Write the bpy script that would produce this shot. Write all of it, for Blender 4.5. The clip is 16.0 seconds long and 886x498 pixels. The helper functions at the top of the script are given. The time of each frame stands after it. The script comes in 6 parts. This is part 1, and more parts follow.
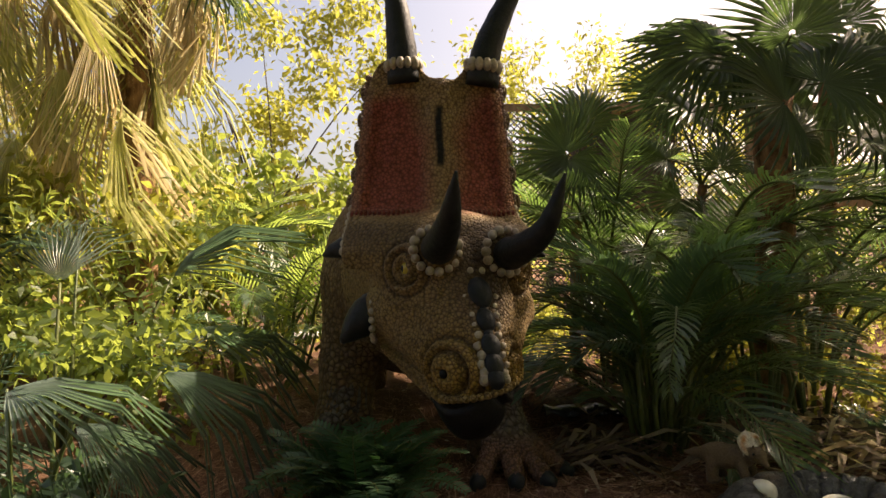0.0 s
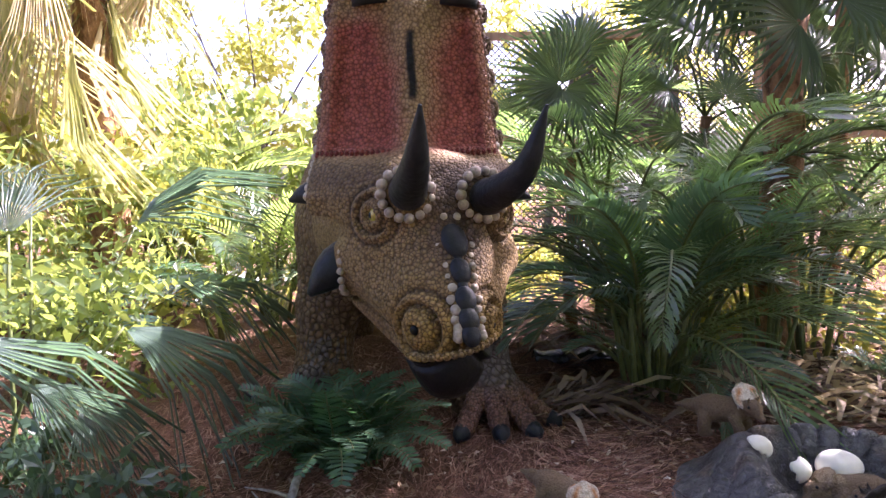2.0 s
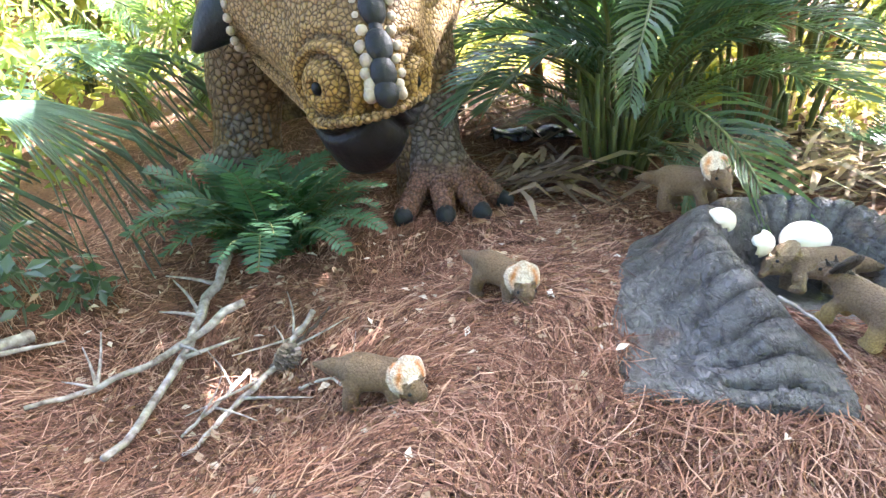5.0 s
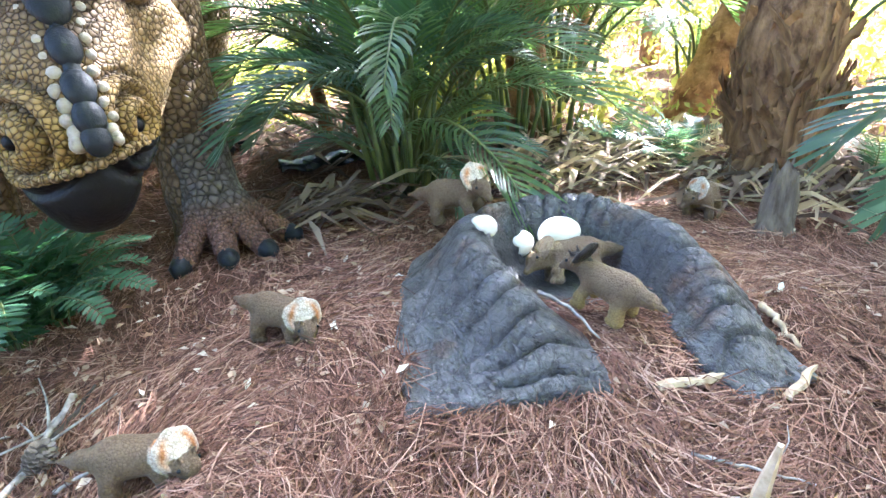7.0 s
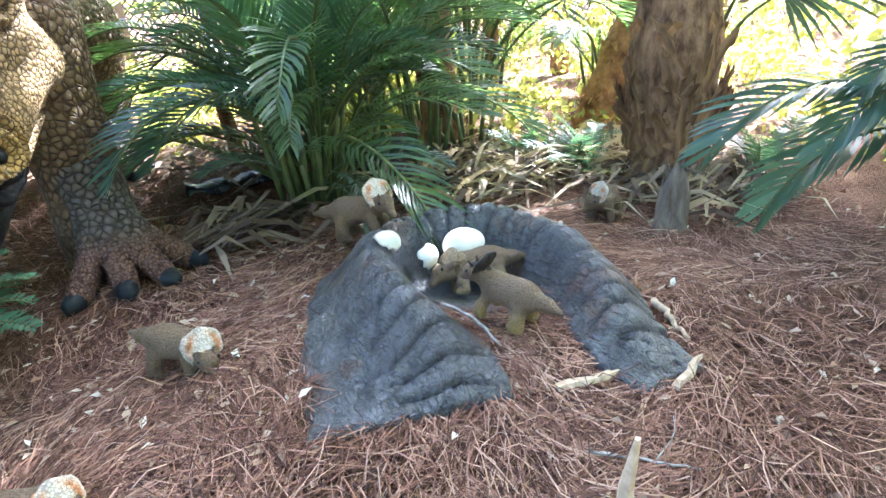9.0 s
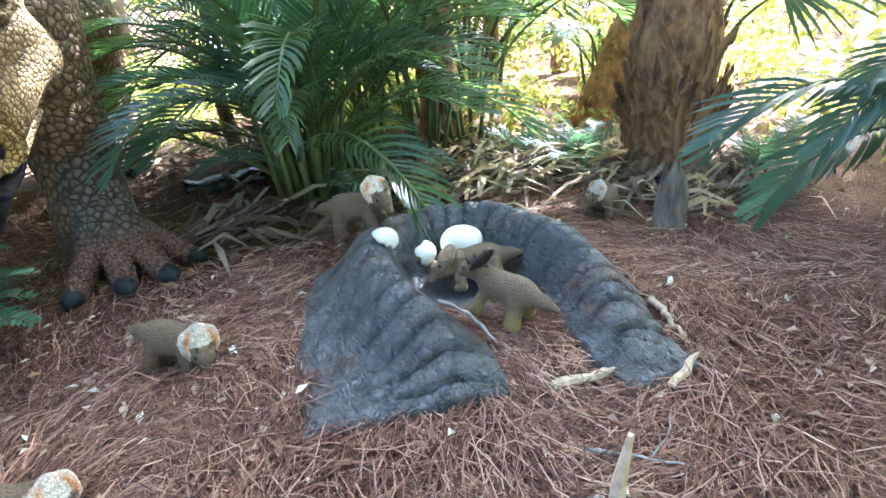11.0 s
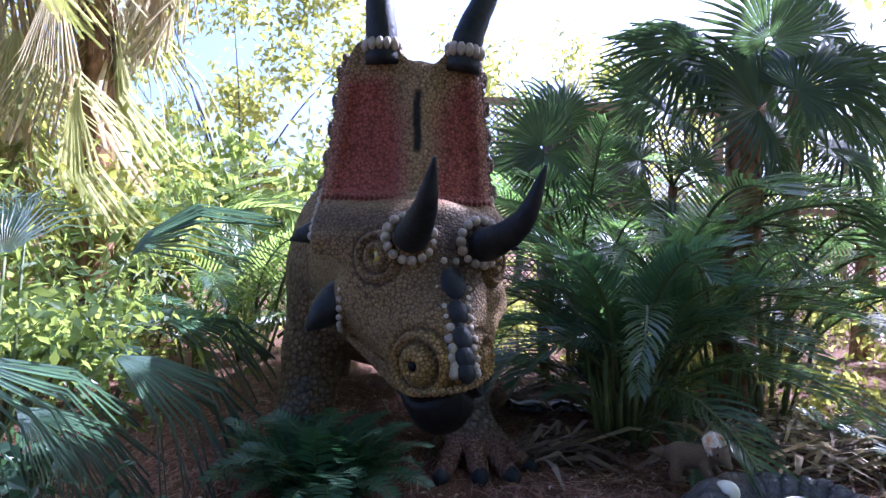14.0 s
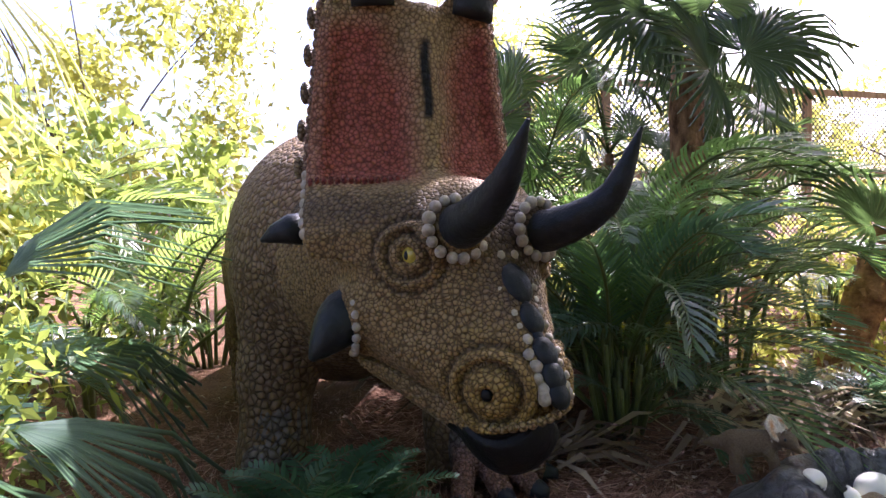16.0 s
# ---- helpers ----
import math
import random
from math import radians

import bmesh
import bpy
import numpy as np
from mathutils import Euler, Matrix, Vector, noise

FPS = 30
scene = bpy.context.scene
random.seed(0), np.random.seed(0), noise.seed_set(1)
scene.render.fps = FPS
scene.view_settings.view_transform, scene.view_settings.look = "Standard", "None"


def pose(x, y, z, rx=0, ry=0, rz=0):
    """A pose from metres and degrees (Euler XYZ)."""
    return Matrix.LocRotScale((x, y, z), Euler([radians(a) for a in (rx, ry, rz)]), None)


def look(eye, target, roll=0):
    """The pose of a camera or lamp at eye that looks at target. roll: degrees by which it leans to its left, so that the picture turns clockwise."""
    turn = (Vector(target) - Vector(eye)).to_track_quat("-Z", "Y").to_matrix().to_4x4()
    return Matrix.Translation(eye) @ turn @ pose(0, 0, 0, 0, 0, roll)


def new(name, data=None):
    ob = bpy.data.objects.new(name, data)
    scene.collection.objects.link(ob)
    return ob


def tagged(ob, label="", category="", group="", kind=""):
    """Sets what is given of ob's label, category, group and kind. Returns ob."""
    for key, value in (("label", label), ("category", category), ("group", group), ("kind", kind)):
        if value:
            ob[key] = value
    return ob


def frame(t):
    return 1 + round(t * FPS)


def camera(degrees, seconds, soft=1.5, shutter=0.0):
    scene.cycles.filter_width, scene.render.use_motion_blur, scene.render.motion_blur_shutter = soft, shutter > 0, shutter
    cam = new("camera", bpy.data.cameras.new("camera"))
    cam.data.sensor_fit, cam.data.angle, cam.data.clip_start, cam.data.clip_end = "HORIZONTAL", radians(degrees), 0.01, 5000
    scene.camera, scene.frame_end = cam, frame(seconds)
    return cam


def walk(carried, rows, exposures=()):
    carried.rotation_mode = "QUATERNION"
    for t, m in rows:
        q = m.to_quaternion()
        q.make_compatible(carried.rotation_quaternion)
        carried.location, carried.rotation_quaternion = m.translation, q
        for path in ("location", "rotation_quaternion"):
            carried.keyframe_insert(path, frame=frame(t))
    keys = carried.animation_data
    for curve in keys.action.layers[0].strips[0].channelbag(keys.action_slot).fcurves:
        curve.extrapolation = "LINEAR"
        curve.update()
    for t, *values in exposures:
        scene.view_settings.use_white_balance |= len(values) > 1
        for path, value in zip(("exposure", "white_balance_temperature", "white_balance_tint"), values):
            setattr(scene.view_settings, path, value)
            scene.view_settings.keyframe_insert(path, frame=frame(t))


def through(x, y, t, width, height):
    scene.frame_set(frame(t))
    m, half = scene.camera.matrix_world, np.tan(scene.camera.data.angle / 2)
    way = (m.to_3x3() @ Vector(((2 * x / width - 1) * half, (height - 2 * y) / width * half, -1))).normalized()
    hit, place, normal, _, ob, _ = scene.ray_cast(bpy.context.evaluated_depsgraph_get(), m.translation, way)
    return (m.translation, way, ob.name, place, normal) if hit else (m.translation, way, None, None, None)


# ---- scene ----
cam = camera(75.6, 16.0)
PATH = [
    (0, (0.068, -0.11, 1.555), (0.032, 1.89, 1.56), 0.0),
    (0.5, (0.096, -0.009, 1.545), (0.084, 1.99, 1.489), 0.1),
    (1, (0.127, 0.061, 1.544), (0.083, 2.054, 1.38), -0.5),
    (1.5, (0.191, 0.137, 1.565), (0.15, 2.126, 1.359), -0.7),
    (2, (0.204, 0.166, 1.583), (0.161, 2.154, 1.371), -0.9),
    (2.5, (0.172, 0.196, 1.58), (0.142, 2.183, 1.351), -0.9),
    (3, (0.16, 0.316, 1.518), (0.177, 2.253, 1.02), -0.7),
    (3.5, (0.287, 0.455, 1.477), (0.281, 2.316, 0.746), -1.2),
    (3.7, (0.33, 0.51, 1.451), (0.314, 2.342, 0.65), -1.2),
    (5.8, (0.5, 0.598, 1.337), (0.614, 2.379, 0.433), -1.9),
    (6, (0.536, 0.604, 1.339), (0.736, 2.382, 0.446), -2.1),
    (6.5, (0.631, 0.611, 1.339), (1.043, 2.369, 0.48), -2.4),
    (7, (0.701, 0.607, 1.339), (1.264, 2.331, 0.496), -2.8),
    (7.5, (0.757, 0.594, 1.344), (1.428, 2.284, 0.511), -3.0),
    (8, (0.795, 0.577, 1.35), (1.54, 2.243, 0.531), -3.3),
    (8.5, (0.822, 0.562, 1.347), (1.593, 2.218, 0.532), -3.6),
    (11, (0.837, 0.548, 1.34), (1.608, 2.201, 0.519), -3.3),
    (11.5, (0.775, 0.536, 1.373), (1.459, 2.262, 0.631), -2.6),
    (12, (0.672, 0.483, 1.435), (1.255, 2.287, 0.797), -1.3),
    (12.5, (0.541, 0.371, 1.494), (0.974, 2.264, 1.014), -0.3),
    (13, (0.353, 0.218, 1.536), (0.602, 2.182, 1.254), 0.5),
    (13.5, (0.19, 0.051, 1.533), (0.308, 2.044, 1.425), 1.5),
    (14, (0.036, -0.02, 1.539), (0.115, 1.978, 1.519), 2.4),
    (14.5, (-0.157, 0.01, 1.534), (-0.072, 2.008, 1.542), 2.5),
    (15, (-0.389, 0.255, 1.571), (-0.167, 2.242, 1.498), 1.6),
    (15.5, (-0.536, 0.466, 1.597), (-0.195, 2.433, 1.466), 0.6),
    (16, (-0.673, 0.723, 1.588), (-0.117, 2.642, 1.492), -1.4),
]
# seconds, stops, and the white balance, which wanders as the light changes
EXPOSURES = [(0, 1.13, 8300, 21), (0.5, 1.53, 7900, 29), (1.0, 2.18, 6550, 45), (1.5, 2.58, 6000, 44), (2.5, 2.68, 5700, 44), (3.0, 2.88, 6000, 38), (3.5, 3.58, 6200, 29),
             (6.0, 4.23, 5350, 20), (8.5, 3.98, 5140, 16), (11.0, 3.73, 4990, 12), (12.0, 3.9, 5050, 16), (12.5, 4.03, 5000, 19), (13.0, 3.7, 4750, 35),
             (13.5, 2.95, 4600, 33), (14.0, 1.98, 4750, 36), (14.5, 1.53, 5400, 28), (15.0, 1.68, 5550, 36), (15.5, 2.03, 5550, 34), (16.0, 2.23, 5650, 34)]
walk(cam, [(t, look(eye, target, roll)) for t, eye, target, roll in PATH], EXPOSURES)

# ---- light: a high sun behind the clearing, and the sky ----
SUN = Vector((0.60, 0.35, 0.72)).normalized()
world = bpy.data.worlds.new("world")
scene.world = world
world.use_nodes = True
wn = world.node_tree.nodes
sky = wn.new("ShaderNodeTexSky")
sky.sky_type, sky.sun_disc = "NISHITA", False
sky.sun_elevation, sky.sun_rotation = math.asin(SUN.z), math.atan2(SUN.x, SUN.y)
sky.dust_density, sky.air_density = 5.0, 1.0
world.node_tree.links.new(sky.outputs[0], wn["Background"].inputs[0])
wn["Background"].inputs[1].default_value = 0.11
sun = new("sun", bpy.data.lights.new("sun", "SUN"))
sun.data.energy, sun.data.angle, sun.data.color = 5.0, radians(0.53), (1.0, 0.94, 0.84)
sun.matrix_world = look(SUN * 50, (0, 0, 0))


# ---- materials ----
class Nodes:
    """A short way to write node materials."""

    def __init__(self, name, rough=0.7, metal=0.0, spec=0.4):
        self.mat = bpy.data.materials.new(name)
        self.mat.use_nodes = True
        self.tree = self.mat.node_tree
        self.bsdf = self.tree.nodes["Principled BSDF"]
        self.bsdf.inputs["Roughness"].default_value = rough
        self.bsdf.inputs["Metallic"].default_value = metal
        self.bsdf.inputs["Specular IOR Level"].default_value = spec

    def node(self, kind, ins=None, **props):
        n = self.tree.nodes.new(kind)
        for k, v in props.items():
            setattr(n, k, v)
        for k, v in (ins or {}).items():
            if hasattr(v, "is_linked"):
                self.tree.links.new(v, n.inputs[k])
            else:
                n.inputs[k].default_value = v
        return n

    def coords(self, scale=(1, 1, 1), world=False):
        if world:
            src = self.node("ShaderNodeNewGeometry").outputs["Position"]
        else:
            src = self.node("ShaderNodeTexCoord").outputs["Object"]
        return self.node("ShaderNodeMapping", {"Vector": src, "Scale": scale}).outputs[0]

    def noise(self, scale, detail=4, co=None, rough=0.6):
        ins = {"Scale": scale, "Detail": detail, "Roughness": rough}
        ins["Vector"] = co or self.coords()
        return self.node("ShaderNodeTexNoise", ins).outputs["Fac"]

    def voronoi(self, scale, feature="F1", co=None, out="Distance"):
        return self.node("ShaderNodeTexVoronoi", {"Scale": scale, "Vector": co or self.coords()}, feature=feature).outputs[out]

    def ramp(self, fac, stops):
        n = self.node("ShaderNodeValToRGB", {"Fac": fac})
        el = n.color_ramp.elements
        while len(el) < len(stops):
            el.new(0.5)
        for e, (p, c) in zip(el, stops):
            e.position, e.color = p, (*c, 1) if len(c) == 3 else c
        return n.outputs[0]

    def mix(self, a, b, fac, blend="MIX"):
        n = self.node("ShaderNodeMix", data_type="RGBA", blend_type=blend)
        for i, v in ((0, fac), (6, a), (7, b)):
            if hasattr(v, "is_linked"):
                self.tree.links.new(v, n.inputs[i])
            else:
                n.inputs[i].default_value = v if i == 0 else (*v, 1)
        return n.outputs[2]

    def math(self, op, a, b=0.0):
        n = self.node("ShaderNodeMath", operation=op)
        for i, v in ((0, a), (1, b)):
            if hasattr(v, "is_linked"):
                self.tree.links.new(v, n.inputs[i])
            else:
                n.inputs[i].default_value = v
        return n.outputs[0]

    def color(self, c):
        if hasattr(c, "is_linked"):
            self.tree.links.new(c, self.bsdf.inputs["Base Color"])
        else:
            self.bsdf.inputs["Base Color"].default_value = (*c, 1)
        return self

    def bump(self, height, dist, strength=1.0, below=None):
        ins = {"Height": height, "Distance": dist, "Strength": strength}
        if below is not None:
            ins["Normal"] = below
        n = self.node("ShaderNodeBump", ins)
        self.tree.links.new(n.outputs[0], self.bsdf.inputs["Normal"])
        return n.outputs[0]

    def through_light(self, c, fac):
        """Thin leaves let some light through."""
        t = self.node("ShaderNodeBsdfTranslucent")
        if hasattr(c, "is_linked"):
            self.tree.links.new(c, t.inputs[0])
        else:
            t.inputs[0].default_value = (*c, 1)
        m = self.node("ShaderNodeMixShader", {0: fac, 1: self.bsdf.outputs[0], 2: t.outputs[0]})
        self.tree.links.new(m.outputs[0], self.tree.nodes["Material Output"].inputs[0])
        return self


def plain(name, dark, light, scale=20.0, rough=0.7, bump=0.002, spec=0.4, metal=0.0, stretch=(1, 1, 1)):
    m = Nodes(name, rough, metal, spec)
    co = m.coords(stretch)
    fac = m.noise(scale, 5, co)
    m.color(m.ramp(fac, [(0.3, dark), (0.7, light)]))
    m.bump(m.noise(scale * 3, 4, co), bump)
    return m.mat


def leaf_mat(name, dark, light, through, rough=0.45, fac=0.35, spec=0.5):
    m = Nodes(name, rough, 0, spec)
    rnd = m.node("ShaderNodeObjectInfo").outputs["Random"]
    isl = m.node("ShaderNodeNewGeometry").outputs["Random Per Island"]
    mixed = m.math("ADD", m.math("MULTIPLY", rnd, 0.45), m.math("MULTIPLY", isl, 0.55))
    c = m.ramp(mixed, [(0.0, dark), (1.0, light)])
    c = m.mix(c, tuple(v * 0.6 for v in dark), m.math("MULTIPLY", m.noise(9.0, 3), 0.5))
    m.color(c)
    tc = m.mix(through, tuple(v * 1.5 for v in through), isl)
    return m.through_light(tc, fac).mat


def skin(name, cell, depth, wash, rough=0.55):
    """Moulded scaly skin: painted colour with a dark wash between the scales."""
    m = Nodes(name, rough, 0, 0.22)
    paint = m.node("ShaderNodeAttribute", attribute_name="paint").outputs["Color"]
    co = m.coords()
    warp = m.node("ShaderNodeTexNoise", {"Vector": co, "Scale": cell * 0.4, "Detail": 2.0}).outputs["Color"]
    co2 = m.mix(m.node("ShaderNodeVectorMath", {0: co}, operation="ADD").outputs[0], warp, 0.35 / cell)
    dist = m.voronoi(cell, "F1", co2)
    edge = m.voronoi(cell, "DISTANCE_TO_EDGE", co2)
    dome = m.ramp(dist, [(0.0, (1, 1, 1)), (0.4, (0.85, 0.85, 0.85)), (0.8, (0.3, 0.3, 0.3))])
    body = m.mix(dome, m.ramp(edge, [(0.0, (0, 0, 0)), (0.10, (1, 1, 1))]), 1.0, "MULTIPLY")
    tone = m.voronoi(cell, "F1", co2, "Color")
    grey = m.node("ShaderNodeRGBToBW", {0: tone}).outputs[0]
    c = m.mix(paint, m.mix(paint, (1.1, 1.09, 1.06), 1.0, "MULTIPLY"), grey)
    c = m.mix(c, m.mix(paint, (0.62, 0.6, 0.58), 1.0, "MULTIPLY"), m.noise(6.0, 4, co))
    c = m.mix(m.mix(c, (wash, wash * 0.9, wash * 0.8), 1.0, "MULTIPLY"), m.mix(c, (1.15, 1.13, 1.08), 1.0, "MULTIPLY"), body)
    m.color(c)
    low = m.bump(body, depth)
    m.bump(m.noise(cell * 6, 3, co), depth * 0.12, 0.6, low)
    return m.mat


M = {}
M["skin_fine"] = skin("scaly_skin_fine", 52, 0.010, 0.36)
M["skin_frill"] = skin("scaly_skin_frill", 50, 0.011, 0.40)
M["skin_body"] = skin("scaly_skin_body", 25, 0.026, 0.58, 0.65)
M["skin_baby"] = skin("resin_skin_small", 105, 0.003, 0.72, 0.5)
M["horn"] = plain("black_horn", (0.007, 0.009, 0.010), (0.019, 0.023, 0.026), 14, 0.5, 0.005, 0.28)
M["bead"] = plain("ivory_bead", (0.22, 0.18, 0.13), (0.50, 0.44, 0.35), 26, 0.5, 0.003)
M["eye_yellow"] = plain("painted_eye", (0.35, 0.27, 0.03), (0.5, 0.42, 0.07), 30, 0.12, 0.0005, 0.7)
M["beak"] = plain("black_beak", (0.003, 0.003, 0.003), (0.008, 0.008, 0.008), 10, 0.55, 0.006, 0.22)

m = Nodes("pine_straw_ground", 0.95, 0, 0.1)
co = m.coords(world=True)
c = m.ramp(m.noise(2.2, 6, co), [(0.25, (0.085, 0.042, 0.026)), (0.5, (0.16, 0.085, 0.052)), (0.8, (0.26, 0.15, 0.09))])
c = m.mix(c, (0.30, 0.20, 0.13), m.ramp(m.noise(45, 5, co), [(0.52, (0, 0, 0)), (0.72, (1, 1, 1))]))
m.color(m.mix(c, (0.03, 0.018, 0.012), m.ramp(m.noise(70, 4, co), [(0.32, (1, 1, 1)), (0.5, (0, 0, 0))])))
m.bump(m.noise(60, 6, co), 0.02)
M["ground"] = m.mat

m = Nodes("needles", 0.7, 0, 0.25)
isl = m.node("ShaderNodeNewGeometry").outputs["Random Per Island"]
m.color(m.ramp(isl, [(0.0, (0.055, 0.024, 0.015)), (0.35, (0.16, 0.075, 0.046)), (0.75, (0.32, 0.165, 0.105)), (1.0, (0.54, 0.35, 0.24))]))
M["needle"] = m.mat

m = Nodes("dry_leaf", 0.8, 0, 0.2)
isl = m.node("ShaderNodeNewGeometry").outputs["Random Per Island"]
c = m.ramp(isl, [(0.0, (0.13, 0.07, 0.04)), (0.5, (0.33, 0.20, 0.12)), (0.85, (0.52, 0.40, 0.28)), (1.0, (0.68, 0.6, 0.48))])
m.color(c).through_light(c, 0.15)
M["dryleaf"] = m.mat

m = Nodes("dead_frond", 0.75, 0, 0.25)
isl = m.node("ShaderNodeNewGeometry").outputs["Random Per Island"]
c = m.ramp(isl, [(0.0, (0.34, 0.25, 0.12)), (0.5, (0.60, 0.50, 0.28)), (1.0, (0.78, 0.72, 0.52))])
m.color(c).through_light(m.mix(c, (0.95, 0.88, 0.62), 0.5), 0.68)
M["deadfrond"] = m.mat

m = Nodes("faded_frond", 0.6, 0, 0.3)
isl = m.node("ShaderNodeNewGeometry").outputs["Random Per Island"]
c = m.ramp(isl, [(0.0, (0.20, 0.22, 0.06)), (0.5, (0.42, 0.42, 0.16)), (1.0, (0.68, 0.64, 0.34))])
m.color(c).through_light(m.mix(c, (0.85, 0.88, 0.45), 0.5), 0.68)
M["fadedfrond"] = m.mat

m = Nodes("nest_resin", 0.36, 0, 0.5)
co = m.coords((1, 1, 1))
fold = m.node("ShaderNodeTexNoise", {"Vector": m.coords((1, 1, 0.6)), "Scale": 15.0, "Detail": 6.0, "Roughness": 0.65, "Distortion": 0.6}).outputs["Fac"]
wrinkle = m.node("ShaderNodeTexNoise", {"Vector": m.coords((1.0, 0.45, 1.0)), "Scale": 26.0, "Detail": 5.0, "Roughness": 0.65, "Distortion": 2.2}).outputs["Fac"]
c = m.ramp(fold, [(0.3, (0.072, 0.071, 0.070)), (0.5, (0.112, 0.112, 0.113)), (0.72, (0.17, 0.17, 0.172))])
c = m.mix(c, (0.18, 0.095, 0.05), m.ramp(m.noise(3.2, 3, co), [(0.55, (0, 0, 0)), (0.66, (0.7, 0.7, 0.7))]))
# the attribute darkens the rim's creases: their shade is put into the colour
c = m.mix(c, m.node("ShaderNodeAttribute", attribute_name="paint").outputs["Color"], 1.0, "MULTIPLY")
warp = m.node("ShaderNodeTexNoise", {"Vector": co, "Scale": 7.0, "Detail": 3.0}).outputs["Color"]
bent = m.mix(m.coords((1.0, 0.7, 1.0)), warp, 0.09)
net = m.voronoi(17.0, "DISTANCE_TO_EDGE", bent)
fine = m.voronoi(46.0, "DISTANCE_TO_EDGE", bent)
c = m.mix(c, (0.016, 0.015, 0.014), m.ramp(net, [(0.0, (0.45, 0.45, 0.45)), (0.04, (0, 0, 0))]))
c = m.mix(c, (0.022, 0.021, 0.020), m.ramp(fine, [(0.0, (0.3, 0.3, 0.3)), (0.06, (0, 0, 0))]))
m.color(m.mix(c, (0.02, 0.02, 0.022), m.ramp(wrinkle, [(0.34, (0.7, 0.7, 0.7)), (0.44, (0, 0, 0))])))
b = m.bump(m.ramp(net, [(0.0, (0, 0, 0)), (0.06, (1, 1, 1))]), 0.004)
b = m.bump(m.ramp(fine, [(0.0, (0, 0, 0)), (0.08, (1, 1, 1))]), 0.0015, 1.0, b)
b = m.bump(m.ramp(wrinkle, [(0.3, (0, 0, 0)), (0.55, (1, 1, 1))]), 0.007, 1.0, b)
m.bump(m.noise(70, 4, co), 0.004, 1.0, b)
M["nest"] = m.mat

# darker frond: deep shade put into one heap's colour, brown leaves in others
m = Nodes("old_shaded_frond", 0.8, 0, 0.2)
isl = m.node("ShaderNodeNewGeometry").outputs["Random Per Island"]
m.color(m.ramp(isl, [(0.0, (0.07, 0.045, 0.03)), (0.6, (0.17, 0.12, 0.08)), (1.0, (0.34, 0.26, 0.18))]))
M["oldshadefrond"] = m.mat

M["shell"] = plain("egg_shell", (0.62, 0.60, 0.50), (0.82, 0.80, 0.71), 8, 0.5, 0.0015)
M["areca"] = leaf_mat("areca_leaf", (0.028, 0.06, 0.03), (0.08, 0.14, 0.07), (0.22, 0.38, 0.08), 0.30, 0.38, 0.6)
M["arecablue"] = leaf_mat("glossy_palm_leaf", (0.04, 0.078, 0.058), (0.10, 0.165, 0.125), (0.12, 0.24, 0.09), 0.30)
M["fan"] = leaf_mat("fan_leaf", (0.028, 0.052, 0.028), (0.07, 0.105, 0.055), (0.13, 0.22, 0.06), 0.36, 0.28)
M["silver"] = leaf_mat("silvery_palmetto_leaf", (0.10, 0.145, 0.125), (0.23, 0.29, 0.265), (0.14, 0.25, 0.12), 0.28)
M["fern"] = leaf_mat("fern_leaf", (0.034, 0.085, 0.038), (0.08, 0.17, 0.09), (0.09, 0.26, 0.07), 0.5, 0.25)
M["bush"] = leaf_mat("bush_leaf", (0.045, 0.085, 0.028), (0.13, 0.18, 0.05), (0.36, 0.44, 0.08), 0.4, 0.45)
M["shrubleaf"] = leaf_mat("dark_shrub_leaf", (0.03, 0.065, 0.04), (0.075, 0.12, 0.08), (0.12, 0.24, 0.08), 0.28, 0.25, 0.6)
# brighter copies of the bush and areca leaves, with sunlight in their colour
M["sunleaf"] = leaf_mat("sunlit_leaf", (0.08, 0.12, 0.022), (0.21, 0.22, 0.05), (0.52, 0.52, 0.10), 0.5, 0.5)
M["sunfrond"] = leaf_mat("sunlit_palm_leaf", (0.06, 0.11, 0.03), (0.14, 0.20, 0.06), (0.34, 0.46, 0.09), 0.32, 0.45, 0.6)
M["stalk"] = plain("green_stalk", (0.05, 0.08, 0.02), (0.14, 0.16, 0.05), 9, 0.5)
M["bark"] = plain("grey_bark", (0.05, 0.04, 0.032), (0.17, 0.14, 0.11), 12, 0.9, 0.02, 0.2, 0, (1, 1, 0.25))
M["stumpwood"] = plain("stump_wood", (0.07, 0.05, 0.036), (0.30, 0.245, 0.19), 16, 0.9, 0.02, 0.2, 0, (1, 1, 0.2))
M["palmbark"] = plain("palm_bark", (0.075, 0.038, 0.019), (0.46, 0.27, 0.14), 14, 0.9, 0.03, 0.2, 0, (1, 1, 0.5))
M["boot"] = plain("palm_boot", (0.06, 0.03, 0.016), (0.42, 0.25, 0.12), 9, 0.85, 0.01, 0.2, 0, (1, 1, 0.2))
M["orangebark"] = plain("orange_bark", (0.10, 0.042, 0.016), (0.56, 0.30, 0.12), 6, 0.85, 0.03, 0.2)
M["branch"] = plain("lichen_branch", (0.15, 0.12, 0.10), (0.55, 0.52, 0.46), 22, 0.9, 0.006, 0.2)
M["wood"] = plain("pale_split_wood", (0.38, 0.27, 0.16), (0.66, 0.53, 0.36), 30, 0.8, 0.003, 0.2, 0, (1, 1, 0.15))
M["postwood"] = plain("fence_wood", (0.20, 0.13, 0.08), (0.42, 0.29, 0.19), 9, 0.85, 0.004, 0.2, 0, (1, 1, 0.2))
M["wire"] = plain("lattice_wire", (0.05, 0.05, 0.045), (0.11, 0.10, 0.09), 9, 0.7, 0.0005)
